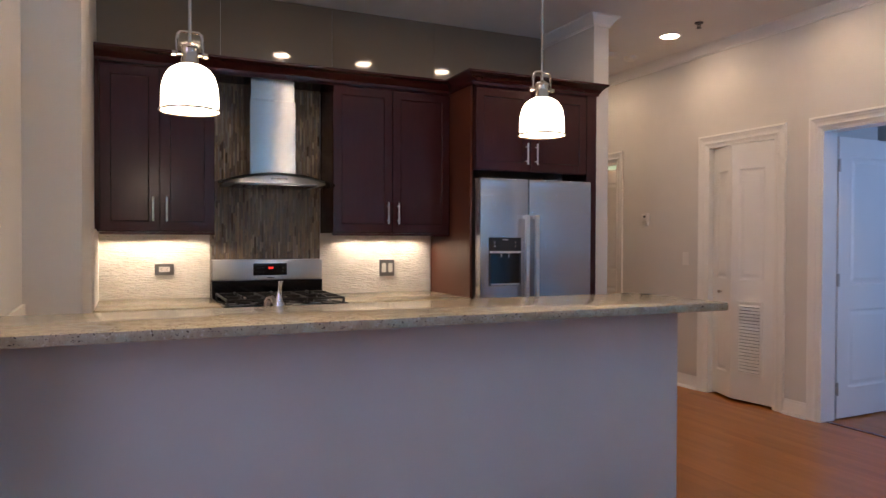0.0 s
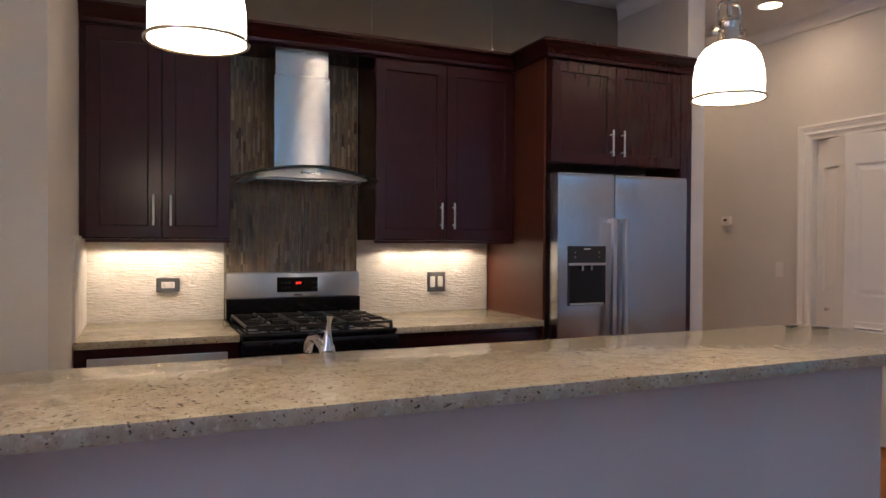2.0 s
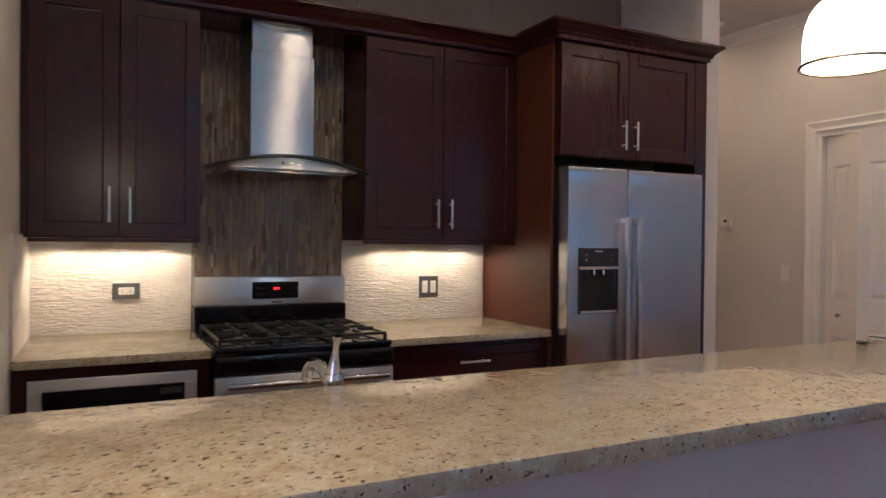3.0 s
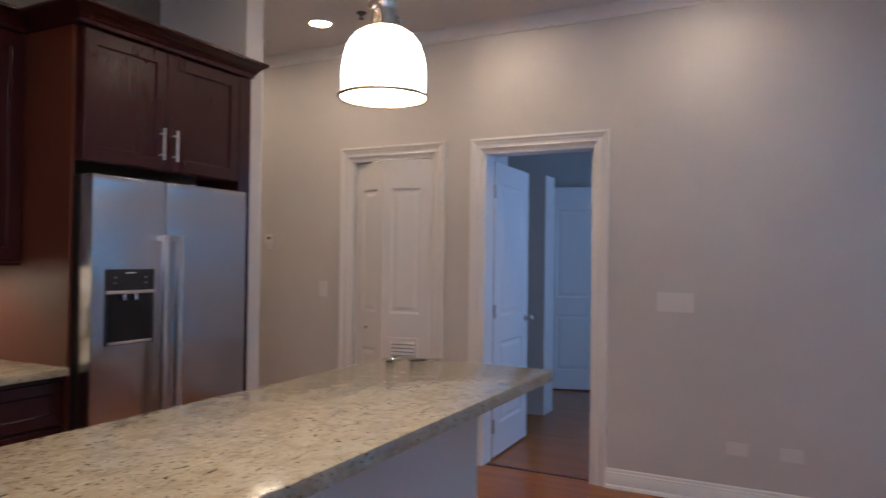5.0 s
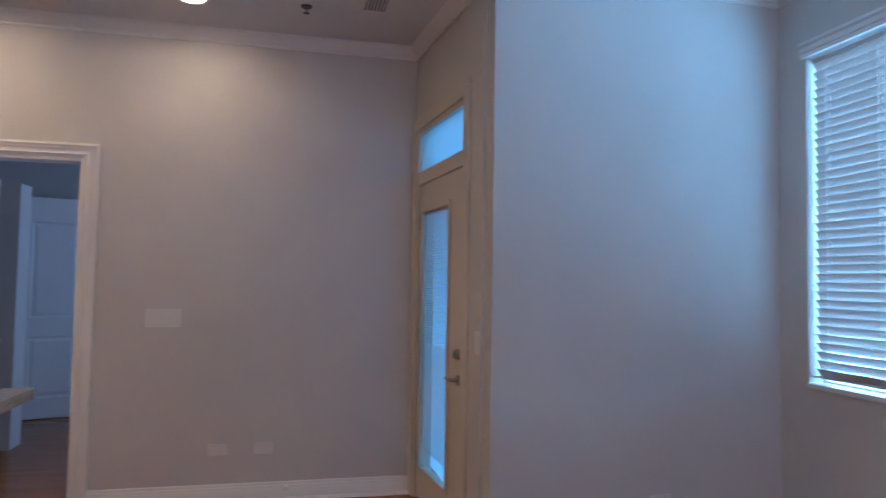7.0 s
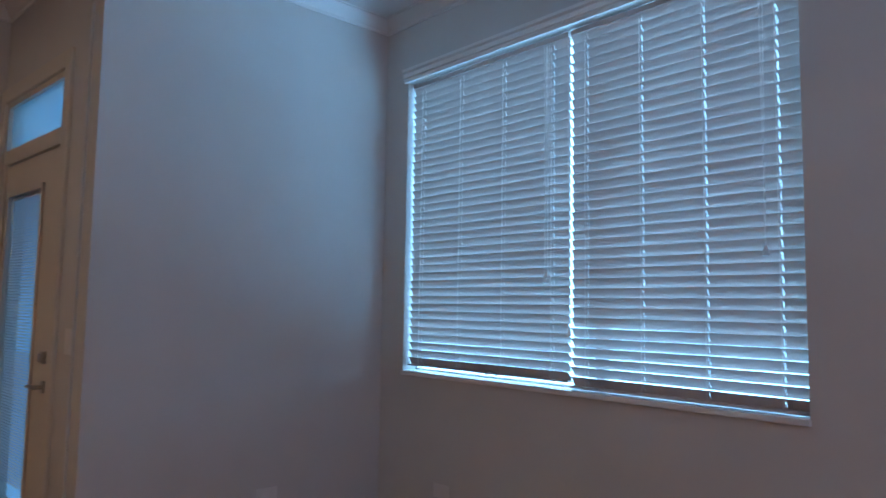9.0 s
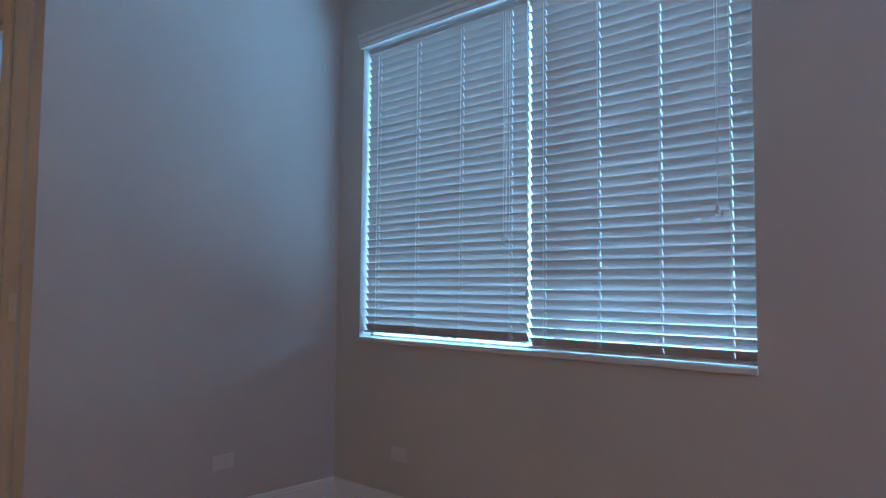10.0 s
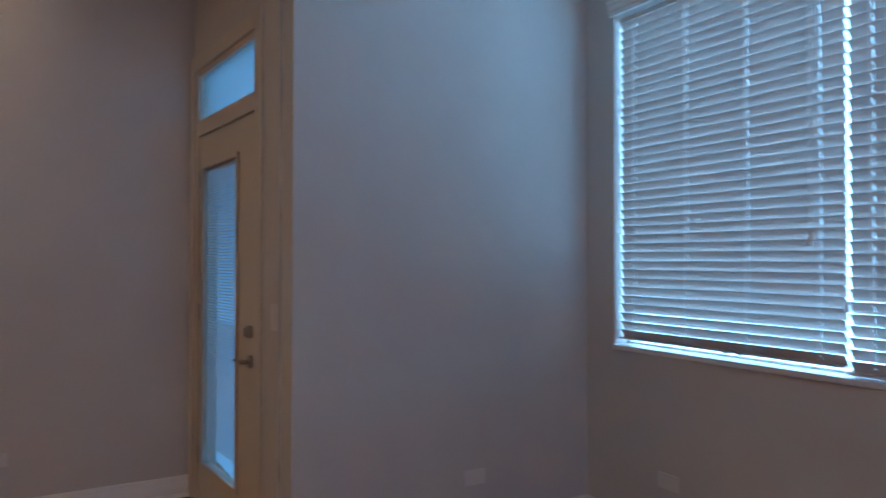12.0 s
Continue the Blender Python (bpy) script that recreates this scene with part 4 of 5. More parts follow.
part("top_board", boxes((XP, FX1, FY - 0.02, YB - 0.012, UT, UT + 0.012)), CHERRY, c3)


def base_cabinet(name, x0, x1, label, fronts):
    t = thing(name, (x0, YB, 0), label, "cabinet", "kitchen base cabinets")
    part("body", boxes((x0, x1, CF + 0.05, YB - 0.002, 0.10, 0.884)), CHERRY, t)
    part("toe_kick", boxes((x0, x1, CF + 0.11, YB - 0.002, 0, 0.10)), DARK, t)
    for z0, z1 in fronts:
        d = part("drawer", shaker(bmesh.new(), x0 + 0.003, x1 - 0.003, z0, z1, CF + 0.049, 0.05), CHERRY, t, "dark cherry drawer front")
        bm = tube(bmesh.new(), [((x0 + x1) / 2 - 0.08, CF - 0.002, (z0 + z1) / 2 + 0.02), ((x0 + x1) / 2 + 0.08, CF - 0.002, (z0 + z1) / 2 + 0.02)], 0.0058, 12)
        for sx in (-0.055, 0.055):
            cyl(bm, ((x0 + x1) / 2 + sx, CF + 0.03, (z0 + z1) / 2 + 0.02), ((x0 + x1) / 2 + sx, CF - 0.002, (z0 + z1) / 2 + 0.02), 0.0045, n=10)
        part("handle", bm, HANDLE, d, "brushed steel bar pull", smooth=True)
    return t


base_cabinet("base_cabinet", R1 + 0.005, XP - 0.004, "dark cherry base cabinet with wide drawers beside the range", [(0.12, 0.40), (0.41, 0.67), (0.68, 0.862)])
t = thing("base_cabinet", (XK, YB, 0), "dark cherry base cabinet housing a built-in microwave", "cabinet", "kitchen base cabinets")
part("body", boxes((XK + 0.003, XK + 0.05, CF + 0.03, YB - 0.002, 0.10, 0.884), (R0 - 0.05, R0 - 0.003, CF + 0.03, YB - 0.002, 0.10, 0.884), (XK + 0.05, R0 - 0.05, CF + 0.03, YB - 0.002, 0.10, 0.44), (XK + 0.05, R0 - 0.05, CF + 0.03, YB - 0.002, 0.845, 0.884)), CHERRY, t)
part("toe_kick", boxes((XK + 0.003, R0 - 0.003, CF + 0.09, YB - 0.002, 0, 0.10)), DARK, t)
mw = thing("microwave", (XK + 0.06, CF + 0.05, 0.442), "stainless built-in microwave with a dark window", "microwave")
part("case", boxes((XK + 0.055, R0 - 0.055, CF + 0.03, CF + 0.45, 0.442, 0.842)), BLACK, mw)
part("trim_frame", boxes((XK + 0.055, R0 - 0.055, CF + 0.008, CF + 0.029, 0.80, 0.842, 0.003), (XK + 0.055, R0 - 0.055, CF + 0.008, CF + 0.029, 0.442, 0.49, 0.003), (XK + 0.055, XK + 0.10, CF + 0.008, CF + 0.029, 0.49, 0.80, 0.003), (R0 - 0.10, R0 - 0.055, CF + 0.008, CF + 0.029, 0.49, 0.80, 0.003)), STEEL_H, mw, "brushed steel trim frame")
part("door", boxes((XK + 0.102, R0 - 0.20, CF + 0.010, CF + 0.029, 0.492, 0.798, 0.002)), BLACK, mw, "black glass door")
part("control_panel", boxes((R0 - 0.197, R0 - 0.102, CF + 0.010, CF + 0.029, 0.492, 0.798, 0.002)), BLACK, mw)
part("display", boxes((R0 - 0.19, R0 - 0.11, CF + 0.0085, CF + 0.011, 0.76, 0.785)), RUBBER, mw)
solid("counter_left", boxes((XK + 0.003, R0 - 0.002, CF, YB - 0.002, 0.886, CT, 0.005)), GRANITE, "polished beige granite counter above the microwave", "countertop", smooth=True)
solid("counter_right", boxes((R1 + 0.002, XP - 0.002, CF, YB - 0.002, 0.886, CT, 0.005)), GRANITE, "polished beige granite counter beside the range", "countertop", smooth=True)


# ---- range ----
RG = thing("gas_range", (R0, YB, 0), "stainless and black gas range with cast-iron grates", "range")
ra, rb = R0 + 0.003, R1 - 0.003
part("body", boxes((ra, rb, 4.29, 4.93, 0.05, 0.90)), BLACK, RG)
part("cooktop", boxes((ra, rb, 4.26, 4.90, 0.90, 0.925, 0.008)), BLACK, RG, "black enamel cooktop", smooth=True)
part("control_fascia", boxes((ra, rb, 4.235, 4.289, 0.822, 0.898, 0.012)), BLACK, RG, "black fascia with knobs", smooth=True)
part("oven_door", boxes((ra, rb, 4.245, 4.288, 0.24, 0.815, 0.006)), STEEL_H, RG, "stainless oven door")
part("drawer", boxes((ra, rb, 4.25, 4.288, 0.06, 0.232, 0.006)), STEEL_H, RG)
bm = tube(bmesh.new(), [(ra + 0.04, 4.195, 0.785), (rb - 0.04, 4.195, 0.785)], 0.012, 14)
for x in (ra + 0.07, rb - 0.07):
    cyl(bm, (x, 4.195, 0.785), (x, 4.246, 0.785), 0.009)
part("handle", bm, STEEL, RG, "tubular steel oven handle", smooth=True)
part("door_glass", boxes((ra + 0.12, rb - 0.12, 4.242, 4.2455, 0.36, 0.66)), BLACK, RG, "dark oven window")
for at in (0.20, 0.31, 0.73, 0.84):
    x = ra + at * (rb - ra)
    k = cyl(bmesh.new(), (x, 4.236, 0.862), (x, 4.212, 0.862), 0.021, 0.017, 20)
    box(k, x - 0.004, x + 0.004, 4.204, 4.214, 0.848, 0.876, 0.001)
    part("knob", k, BLACK, RG, smooth=True)
part("backguard_base", boxes((ra, rb, 4.90, 4.985, 0.90, 1.035, 0.006)), BLACK, RG, "black rear vent ledge")
bm = boxes((ra, rb, 4.905, 4.985, 1.037, 1.178, 0.012))
part("backguard", bm, STEEL_H, RG, "stainless backguard", smooth=True)
pn = part("control_panel", boxes((R0 + 0.275, R0 + 0.505, 4.899, 4.906, 1.068, 1.152, 0.004)), BLACK, RG, "black control panel")
rnd = random.Random(5)
for i in range(10):
    x = R0 + 0.298 + (i % 5) * 0.020 + (0.115 if i % 5 > 2 else 0)
    z = 1.12 if i < 5 else 1.092
    part("button", boxes((x, x + 0.011, 4.8975, 4.8992, z - 0.004, z + 0.004)), IRON, pn, world=True)
for x in (0.380, 0.391, 0.402):
    part("clock_digit", boxes((R0 + x, R0 + x + 0.007, 4.8970, 4.8988, 1.113, 1.125), bevel=0.0), DISPLAY, pn, "glowing red clock digit")
part("badge", boxes((R0 + 0.37, R0 + 0.42, 4.9035, 4.9055, 1.048, 1.054)), RUBBER, RG, "small dark maker's mark")
for gx in range(3):
    x0 = ra + 0.02 + gx * 0.243
    x1 = x0 + 0.236
    y0, y1 = 4.30, 4.86
    b = bmesh.new()
    for a, c, e, f in ((x0, x1, y0, y0 + 0.012), (x0, x1, y1 - 0.012, y1), (x0, x0 + 0.012, y0, y1), (x1 - 0.012, x1, y0, y1), (x0, x1, (y0 + y1) / 2 - 0.006, (y0 + y1) / 2 + 0.006)):
        box(b, a, c, e, f, 0.945, 0.958, 0.002, 1)
    for yc in (y0 + 0.14, y1 - 0.14):
        xc = (x0 + x1) / 2
        box(b, xc - 0.005, xc + 0.005, yc - 0.13, yc - 0.03, 0.948, 0.965, 0.002, 1)
        box(b, xc - 0.005, xc + 0.005, yc + 0.03, yc + 0.13, 0.948, 0.965, 0.002, 1)
        box(b, x0 + 0.01, xc - 0.03, yc - 0.005, yc + 0.005, 0.948, 0.965, 0.002, 1)
        box(b, xc + 0.03, x1 - 0.01, yc - 0.005, yc + 0.005, 0.948, 0.965, 0.002, 1)
    for xx in (x0 + 0.006, x1 - 0.006):
        for yy in (y0 + 0.006, y1 - 0.006):
            box(b, xx - 0.007, xx + 0.007, yy - 0.007, yy + 0.007, 0.925, 0.946)
    part("grate", b, IRON, RG, "cast-iron burner grate", smooth=False)
    for yc in (y0 + 0.14, y1 - 0.14):
        xc = (x0 + x1) / 2
        part("burner", lathe(bmesh.new(), [(0.0, 0.0), (0.050, 0.0), (0.046, 0.010), (0.034, 0.013), (0.034, 0.019), (0.0, 0.020)], (xc, yc, 0.925), 24), IRON, RG, smooth=True)

# ---- chimney hood with a curved glass canopy ----
HD = thing("range_hood", (0.86, YB, 1.64), "stainless chimney range hood with a curved glass canopy", "range hood")
HX = 0.850
part("chimney", boxes((HX - 0.150, HX + 0.150, 4.70, YB - 0.014, 1.73, 2.235, 0.003)), STEEL, HD, "brushed steel lower chimney")
part("chimney", boxes((HX - 0.143, HX + 0.143, 4.707, YB - 0.014, 2.236, 2.384, 0.003)), STEEL, HD, "brushed steel upper chimney sleeve")
bm = bmesh.new()
n = 24
rows = []
for i in range(n + 1):
    u = -1 + 2 * i / n
    x = HX + 0.31 * u
    zt = 1.732 - 0.042 * u * u - 0.004
    yf = 4.50 + 0.03 * u * u
    rows.append([bm.verts.new(c) for c in ((x, yf, 1.676), (x, YB - 0.014, 1.676), (x, YB - 0.014, max(zt, 1.68)), (x, yf + 0.012, max(zt, 1.68)))])
for a, b in zip(rows, rows[1:]):
    for k in range(4):
        bm.faces.new((a[k], a[(k + 1) % 4], b[(k + 1) % 4], b[k]))
bm.faces.new(rows[0]); bm.faces.new(rows[-1][::-1])
bmesh.ops.recalc_face_normals(bm, faces=bm.faces[:])
hb = part("body", bm, STEEL_H, HD, "stainless canopy body")
for i in range(6):
    x = HX - 0.045 + i * 0.018
    part("button", cyl(bmesh.new(), (x, 4.4985, 1.703), (x, 4.506, 1.703), 0.0055, n=12), RUBBER if i == 0 else STEEL, hb)
part("filter", boxes((HX - 0.26, HX + 0.26, 4.56, YB - 0.05, 1.667, 1.6755)), STEEL, HD, "steel grease filter")
bm = bmesh.new()
rows = []
for i in range(n + 1):
    u = -1 + 2 * i / n
    x = HX + 0.376 * u
    z = 1.738 - 0.062 * u * u
    yf = 4.475 + 0.05 * u * u
    rows.append([bm.verts.new(c) for c in ((x, yf, z - 0.0025), (x, 4.86, z - 0.0025), (x, 4.86, z + 0.0025), (x, yf, z + 0.0025))])
for a, b in zip(rows, rows[1:]):
    for k in range(4):
        bm.faces.new((a[k], a[(k + 1) % 4], b[(k + 1) % 4], b[k]))
bm.faces.new(rows[0]); bm.faces.new(rows[-1][::-1])
bmesh.ops.recalc_face_normals(bm, faces=bm.faces[:])
part("canopy", bm, SMOKE, HD, "thin curved grey-green glass visor", smooth=True)

# ---- fridge ----
FR = thing("refrigerator", (2.18, YB, 0), "stainless side-by-side refrigerator with a water dispenser", "refrigerator")
ff = 4.205
fx0, fx1, fs = 2.142, 3.050, 2.522
part("body", boxes((fx0, fx1, 4.29, YB - 0.03, 0.02, 1.735)), IRON, FR, "dark grey cabinet body")


def fridge_door(name, x0, x1, label):
    """A steel door whose top eases back a little."""
    bm = boxes((x0, x1, ff, 4.285, 0.06, 1.742, 0.008))
    for z in (1.60, 1.63, 1.66, 1.69, 1.715):
        bmesh.ops.bisect_plane(bm, geom=bm.verts[:] + bm.edges[:] + bm.faces[:], plane_co=(0, 0, z), plane_no=(0, 0, 1))
    for v in bm.verts:
        if v.co.y < 4.25 and v.co.z > 1.60:
            v.co.y += 0.0022 * ((v.co.z - 1.60) / 0.142) ** 2
    return part(name, bm, STEEL_DOOR, FR, label, smooth=True)


fridge_door("left_door", fx0, fs - 0.003, "brushed steel freezer door")
fridge_door("right_door", fs + 0.003, fx1, "brushed steel fridge door")
for x in (fs - 0.040, fs + 0.040):
    b = boxes((x - 0.015, x + 0.015, ff - 0.060, ff - 0.036, 0.60, 1.492, 0.007), (x - 0.010, x + 0.010, ff - 0.040, ff - 0.001, 1.466, 1.488), (x - 0.010, x + 0.010, ff - 0.040, ff - 0.001, 0.605, 0.627))
    part("handle", b, HANDLE, FR, "long flat steel handle", smooth=True)
ds = part("dispenser", boxes((2.206, 2.458, ff - 0.004, ff, 1.005, 1.335, 0.0015)), RUBBER, FR, "black ice and water dispenser")
part("recess", boxes((2.220, 2.444, ff - 0.0055, ff - 0.0042, 1.02, 1.225)), BLACK, ds, "dark dispenser bay")
part("strip", boxes((2.210, 2.454, ff - 0.012, ff - 0.004, 1.228, 1.242, 0.002)), STEEL_H, ds, "steel strip")
part("tray", boxes((2.220, 2.444, ff - 0.010, ff - 0.004, 1.008, 1.02, 0.002)), STEEL_H, ds, "steel drip tray edge")
for x in (2.252, 2.412):
    for z in (1.275, 1.30):
        part("button", cyl(bmesh.new(), (x, ff - 0.0035, z), (x, ff - 0.006, z), 0.006, n=12), STEEL, ds)
part("badge", boxes((2.309, 2.355, ff - 0.0052, ff - 0.0038, 1.316, 1.322)), PLATE, ds, "small pale maker's mark")
for x in (2.296, 2.356):
    part("nozzle", cyl(bmesh.new(), (x, ff - 0.012, 1.228), (x, ff - 0.012, 1.20), 0.008, n=12), STEEL, ds)
part("grille", boxes((fx0, fx1, 4.25, 4.288, 0.01, 0.055)), RUBBER, FR)


# ---- plates, switches, thermostat ----
def plate_on_x(x, y, z, w, h, side, label, keys, frame=PLATE):
    """A wall plate on a wall across x; keys: list of (offset, width, height) rockers."""
    t = thing("wall_plate", (x, y, z), label, "wall plate")
    part("plate", boxes((x, x + side * 0.006, y - w / 2, y + w / 2, z - h / 2, z + h / 2, 0.002)), frame, t)
    for o, kw, kh in keys:
        part("rocker", boxes((x + side * 0.0061, x + side * 0.0095, y + o - kw / 2, y + o + kw / 2, z - kh / 2, z + kh / 2, 0.0015)), PLATE, t)
    return t


def plate_on_y(x, y, z, w, h, side, label, keys, frame=PLATE):
    t = thing("wall_plate", (x, y, z), label, "wall plate")
    part("plate", boxes((x - w / 2, x + w / 2, y, y + side * 0.006, z - h / 2, z + h / 2, 0.002)), frame, t)
    for o, kw, kh in keys:
        part("rocker", boxes((x + o - kw / 2, x + o + kw / 2, y + side * 0.0061, y + side * 0.0095, z - kh / 2, z + kh / 2, 0.0015)), PLATE, t)
    return t


plate_on_x(XR, 2.22, 1.155, 0.21, 0.115, -1, "white four-gang switch plate on the painted wall", [(-0.069, 0.033, 0.067), (-0.023, 0.033, 0.067), (0.023, 0.033, 0.067), (0.069, 0.033, 0.067)])
plate_on_x(XR, 1.875, 0.330, 0.115, 0.072, -1, "white outlet plate low on the painted wall", [(-0.02, 0.028, 0.034), (0.02, 0.028, 0.034)])
plate_on_x(XR, 1.595, 0.330, 0.115, 0.072, -1, "blank white cable plate low on the painted wall", [(0.0, 0.012, 0.012)])
plate_on_x(XR, 4.81, 1.155, 0.072, 0.115, -1, "white switch plate beside the closet", [(0, 0.033, 0.067)])
plate_on_x(XT, -0.37, 0.32, 0.115, 0.072, -1, "white outlet plate low on the return wall", [(-0.02, 0.028, 0.034), (0.02, 0.028, 0.034)])
plate_on_y(2.578, YW, 0.33, 0.115, 0.072, 1, "white outlet plate low under the window", [(-0.02, 0.028, 0.034), (0.02, 0.028, 0.034)])
skew(plate_on_y(3.30, YD, 1.10, 0.072, 0.115, 1, "cream switch plate beside the entry door", [(0, 0.033, 0.067)]))
kitchen_outlet = plate_on_y(0.190, YB - 0.021, 1.116, 0.118, 0.074, -1, "outlet with brushed steel plate on the stone", [(0, 0.067, 0.034)], PLATE_STEEL)
plate_on_y(1.75, YB - 0.021, 1.105, 0.118, 0.122, -1, "switch and outlet with brushed steel plate on the stone", [(-0.026, 0.034, 0.068), (0.026, 0.034, 0.068)], PLATE_STEEL)
for x in (0.172, 0.208):
    for z in (1.121, 1.111):
        part("slot", boxes((x - 0.004, x + 0.004, YB - 0.0308, YB - 0.0304, z - 0.0012, z + 0.0012)), RUBBER, kitchen_outlet, "dark socket slot")
th = thing("thermostat", (XR, 5.33, 1.54), "small white thermostat on the painted wall", "thermostat")
part("body", boxes((XR - 0.028, XR, 5.285, 5.375, 1.50, 1.575, 0.005)), PLATE, th, smooth=True)
part("dial", boxes((XR - 0.031, XR - 0.0285, 5.315, 5.345, 1.535, 1.555)), RUBBER, th)
part("bracket", boxes((XR - 0.012, XR, 5.30, 5.36, 1.455, 1.498, 0.003)), PLATE, th)


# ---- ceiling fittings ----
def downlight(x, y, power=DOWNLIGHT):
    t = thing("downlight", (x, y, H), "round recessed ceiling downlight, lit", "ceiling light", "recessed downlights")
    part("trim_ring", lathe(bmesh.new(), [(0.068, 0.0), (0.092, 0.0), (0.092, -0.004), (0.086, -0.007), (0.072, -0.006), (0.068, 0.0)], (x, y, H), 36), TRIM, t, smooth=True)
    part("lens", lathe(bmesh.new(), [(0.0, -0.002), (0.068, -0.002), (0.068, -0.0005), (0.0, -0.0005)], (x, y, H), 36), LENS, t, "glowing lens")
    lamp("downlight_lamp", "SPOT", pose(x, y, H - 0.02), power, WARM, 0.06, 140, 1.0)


# (4.03, 5.72) is out of sight, added at the row's spacing to brighten the hall
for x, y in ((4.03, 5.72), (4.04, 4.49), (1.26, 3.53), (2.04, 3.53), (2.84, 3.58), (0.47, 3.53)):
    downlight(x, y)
downlight(4.03, 3.28, 0.65 * DOWNLIGHT)
downlight(4.03, 2.05, 0.28 * DOWNLIGHT)

lamp("bath_lamp", "POINT", pose(5.3, 6.6, 2.5), 30, WARM, 0.08)

for x, y in ((3.99, 4.12), (3.98, 1.41)):
    t = thing("sprinkler_head", (x, y, H), "dark pendent fire sprinkler head under the ceiling", "sprinkler", "ceiling sprinklers")
    part("escutcheon", lathe(bmesh.new(), [(0.0, 0.0), (0.034, 0.0), (0.030, -0.008), (0.014, -0.010), (0.0, -0.010)], (x, y, H), 24), RUBBER, t, smooth=True)
    part("frame", boxes((x - 0.012, x - 0.009, y - 0.003, y + 0.003, H - 0.04, H - 0.009), (x + 0.009, x + 0.012, y - 0.003, y + 0.003, H - 0.04, H - 0.009)), RUBBER, t)
    part("deflector", lathe(bmesh.new(), [(0.0, -0.040), (0.018, -0.040), (0.019, -0.042), (0.0, -0.043)], (x, y, H), 20), RUBBER, t, smooth=True)
t = thing("ceiling_vent", (3.84, 1.02, H), "grey slotted supply vent in the ceiling", "vent")
part("frame", boxes((3.72, 3.96, 0.94, 0.96, H - 0.008, H, 0.002), (3.72, 3.96, 1.08, 1.10, H - 0.008, H, 0.002), (3.72, 3.74, 0.96, 1.08, H - 0.008, H, 0.002), (3.94, 3.96, 0.96, 1.08, H - 0.008, H, 0.002)), CEILING, t)
# near-black sheet on the ceiling for the shade behind the slats
part("backing", boxes((3.74, 3.94, 0.96, 1.08, H - 0.002, H - 0.0005)), DARK, t)
for i in range(6):
    y0 = 0.968 + i * 0.019
    part("slat", boxes((3.74, 3.94, y0, y0 + 0.009, H - 0.007, H - 0.003)), CEILING, t)
for x, y in ((4.18, 5.15), (3.94, 5.13)):
    t = thing("smoke_detector", (x, y, H), "round white smoke detector on the hall ceiling", "smoke detector", "hall detectors")
    part("body", lathe(bmesh.new(), [(0.0, -0.034), (0.045, -0.034), (0.058, -0.022), (0.062, -0.004), (0.062, 0.0), (0.0, 0.0)], (x, y, H), 32), PLATE, t, smooth=True)


def pendant(x, y, rim):
    """Milk-glass dome on a nickel yoke and cap, hung from the ceiling by a rod; rim: height of its lower rim."""
    t = thing("pendant_lamp", (x, y, rim), "lit white milk-glass dome pendant with polished nickel fittings", "pendant lamp", "pendants over the bar")
    k = 1.0
    out = [(0.084, 0.008), (0.0845, 0.035), (0.084, 0.060), (0.080, 0.088), (0.072, 0.112), (0.059, 0.130), (0.044, 0.140), (0.032, 0.145)]
    out = [(k * a, k * b) for a, b in out]
    inn = [(r - 0.004, z - 0.002) for r, z in reversed(out)]
    part("shade", lathe(bmesh.new(), out + inn + [out[0]], (x, y, rim), 48), SHADE, t, "glowing milk glass dome", smooth=True)
    part("rim_band", lathe(bmesh.new(), [(k * a, k * b) for a, b in ((0.0848, 0.010), (0.089, 0.009), (0.0925, 0.005), (0.0925, 0.002), (0.090, 0.0005), (0.0855, 0.003), (0.0848, 0.010))], (x, y, rim), 48), NICKEL, t, "polished nickel rim", smooth=True)
    part("cap", lathe(bmesh.new(), [(0.031, 0.135), (0.032, 0.142), (0.027, 0.150), (0.026, 0.166), (0.024, 0.169), (0.024, 0.194), (0.026, 0.197), (0.024, 0.203), (0.014, 0.209), (0.006, 0.214), (0.006, 0.236), (0.0, 0.236)], (x, y, rim), 32), NICKEL, t, smooth=True)
    yoke = tube(bmesh.new(), [(x - 0.038, y, rim + 0.170), (x - 0.038, y, rim + 0.222), (x - 0.035, y, rim + 0.238), (x - 0.026, y, rim + 0.246), (x + 0.026, y, rim + 0.246), (x + 0.035, y, rim + 0.238), (x + 0.038, y, rim + 0.222), (x + 0.038, y, rim + 0.170)], 0.0045, 12)
    part("yoke", yoke, NICKEL, t, "bent nickel yoke", smooth=True)
    for s in (-1, 1):
        part("thumbscrew", cyl(cyl(bmesh.new(), (x + s * 0.022, y, rim + 0.178), (x + s * 0.047, y, rim + 0.178), 0.004, n=12), (x + s * 0.041, y, rim + 0.178), (x + s * 0.052, y, rim + 0.178), 0.008, n=16), NICKEL, t, smooth=True)
    part("rod", tube(bmesh.new(), [(x, y, rim + 0.236), (x, y, H - 0.02)], 0.005, 12), NICKEL, t, smooth=True)
    part("canopy", lathe(bmesh.new(), [(0.0, 0.0), (0.062, 0.0), (0.060, -0.012), (0.045, -0.022), (0.012, -0.028), (0.0, -0.028)], (x, y, H), 32), NICKEL, t, smooth=True)
    bmb = bmesh.new()
    bmesh.ops.create_uvsphere(bmb, u_segments=20, v_segments=12, radius=0.03, matrix=Matrix.Translation((x, y, rim + 0.09)))
    part("bulb", bmb, BULB, t, "glowing bulb", smooth=True)
    lamp("pendant_bulb", "POINT", pose(x, y, rim + 0.035), PENDANT, WARM, 0.03)


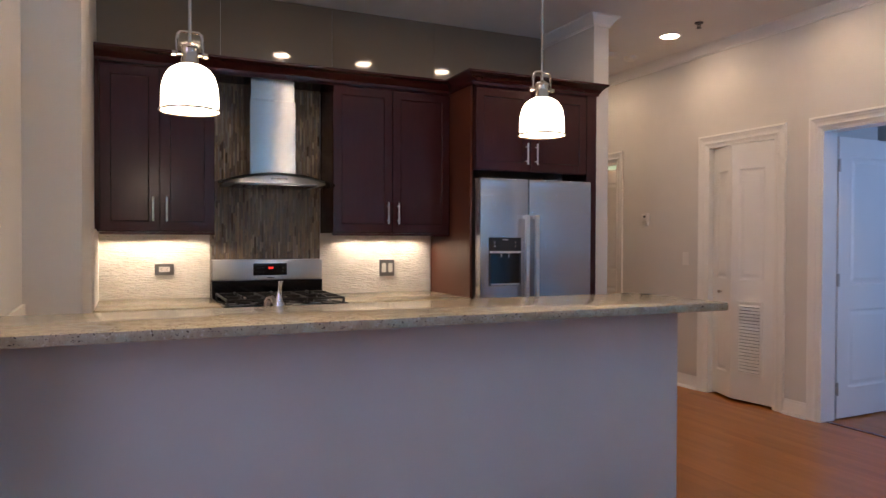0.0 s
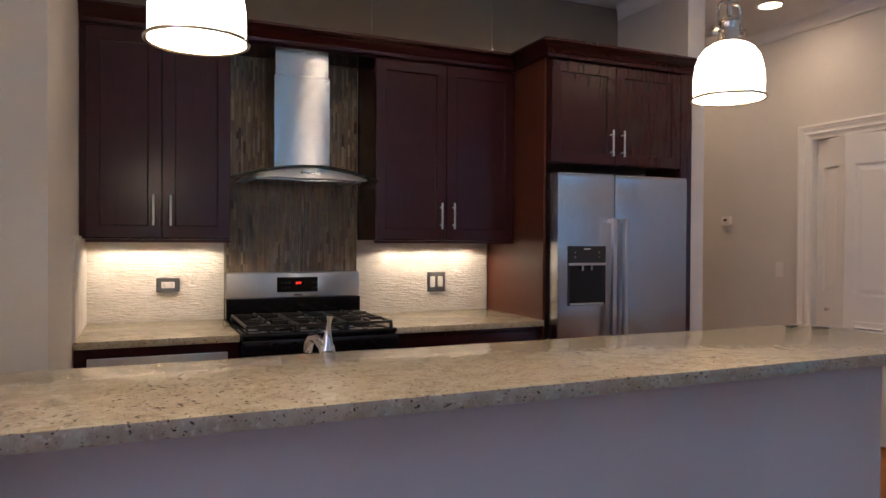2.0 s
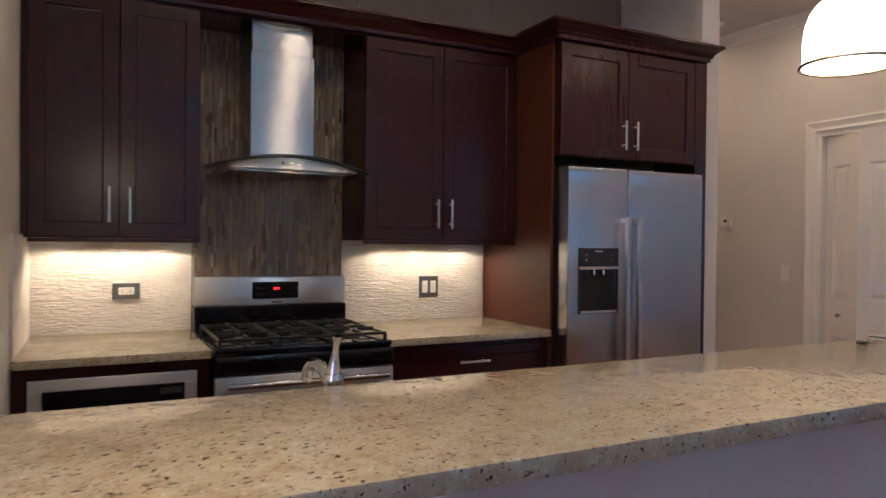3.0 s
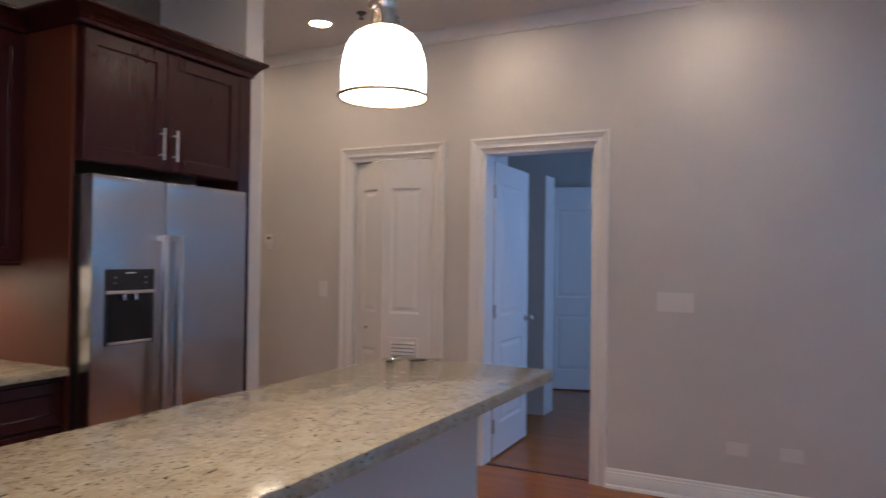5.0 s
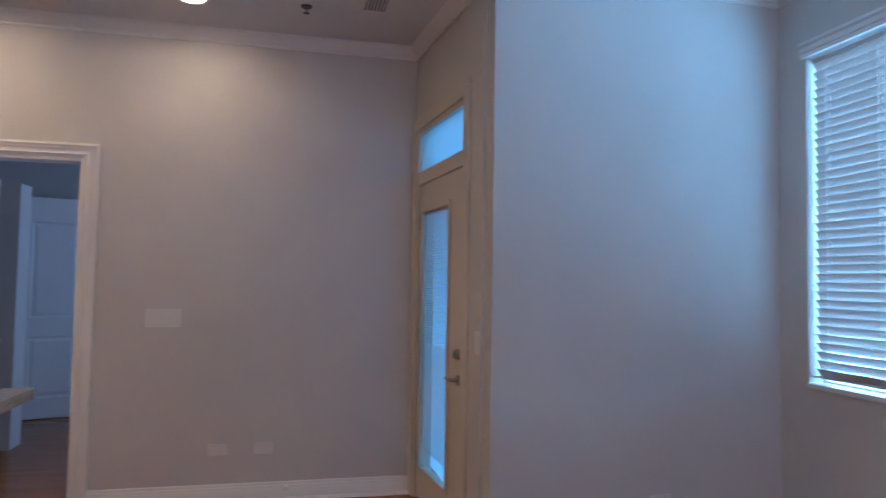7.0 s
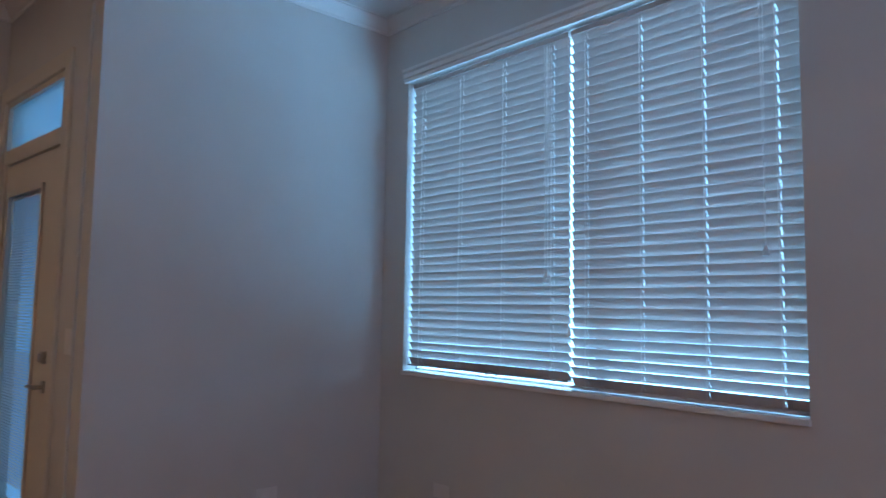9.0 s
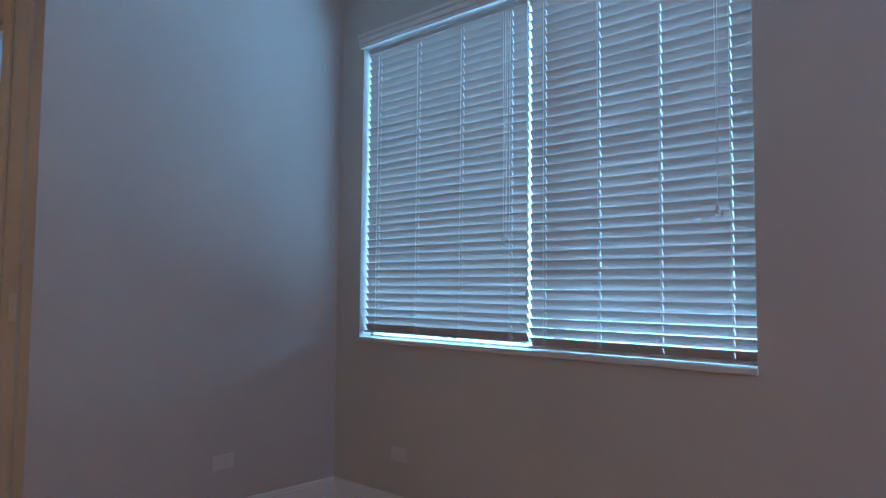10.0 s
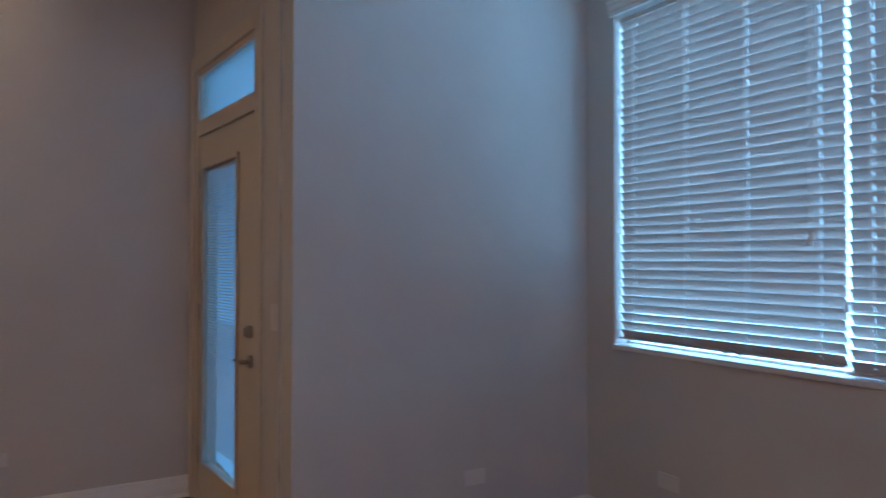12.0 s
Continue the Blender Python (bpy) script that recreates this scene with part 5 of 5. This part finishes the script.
pendant(0.146, 2.318, 1.712)
pendant(1.420, 2.318, 1.720)

# ---- lights under the wall cabinets ----
for x in (-0.07, 0.14, 0.33, 1.48, 1.70, 1.92):
    t = thing("puck_light", (x, 4.865, UB), "small round puck light under the wall cabinet, lit", "puck light", "under-cabinet lights")
    part("housing", lathe(bmesh.new(), [(0.026, 0.0), (0.036, 0.0), (0.035, -0.012), (0.027, -0.014), (0.026, 0.0)], (x, 4.865, UB - 0.001), 24), NICKEL, t, smooth=True)
    part("lens", lathe(bmesh.new(), [(0.0, -0.006), (0.026, -0.006), (0.026, -0.003), (0.0, -0.003)], (x, 4.865, UB - 0.001), 24), PUCK_GLOW, t, "glowing lens")
    lamp("puck_lamp", "SPOT", pose(x, 4.865, UB - 0.018), PUCK, (1.0, 0.80, 0.57), 0.02, 150, 0.15)


# ---- floor boards, running towards the kitchen ----
rnd = random.Random(21)
BW = 0.083
shared = {}
loose_v, loose_f = [], []
count = 0
xb = -1.7
while xb < 7.7:
    y = YW - rnd.uniform(0, 1.0)
    while y < 7.4:
        ln = rnd.choice((0.6, 0.8, 1.0, 1.2, 1.5))
        a, b = max(y, YW), min(y + ln, 7.4)
        near = 2.2 < xb < 6.2 and 0.7 < (a + b) / 2 < 5.0
        if b - a > 0.02:
            if near and abs(b - a - ln) < 1e-6 and count < 300:
                if ln not in shared:
                    g, c = 0.0001, 0.0004
                    m = bpy.data.meshes.new("plank")
                    m.from_pydata([(g, g, -0.012), (BW - g, g, -0.012), (BW - g, ln - g, -0.012), (g, ln - g, -0.012), (g, g, -c), (BW - g, g, -c), (BW - g, ln - g, -c), (g, ln - g, -c), (g + c, g + c, 0), (BW - g - c, g + c, 0), (BW - g - c, ln - g - c, 0), (g + c, ln - g - c, 0)], [], [(0, 1, 5, 4), (1, 2, 6, 5), (2, 3, 7, 6), (3, 0, 4, 7), (4, 5, 9, 8), (5, 6, 10, 9), (6, 7, 11, 10), (7, 4, 8, 11), (8, 9, 10, 11)])
                    m.materials.append(PLANK)
                    shared[ln] = m
                ob = new("plank", shared[ln])
                ob.parent = subfloor
                ob.location = (xb, a, 0)
                count += 1
            else:
                g = 0.0002
                k = len(loose_v)
                loose_v += [(xb + g, a + g, -0.012), (xb + BW - g, a + g, -0.012), (xb + BW - g, b - g, -0.012), (xb + g, b - g, -0.012), (xb + g, a + g, 0), (xb + BW - g, a + g, 0), (xb + BW - g, b - g, 0), (xb + g, b - g, 0)]
                loose_f += [(k + 4, k + 5, k + 6, k + 7), (k, k + 1, k + 5, k + 4), (k + 1, k + 2, k + 6, k + 5), (k + 2, k + 3, k + 7, k + 6), (k + 3, k, k + 4, k + 7)]
        y += ln
    xb += BW
me = bpy.data.meshes.new("planks")
me.from_pydata(loose_v, [], loose_f)
me.materials.append(PLANK)
ob = new("planks", me)
ob.parent = subfloor
tagged(ob, kind="stuff")
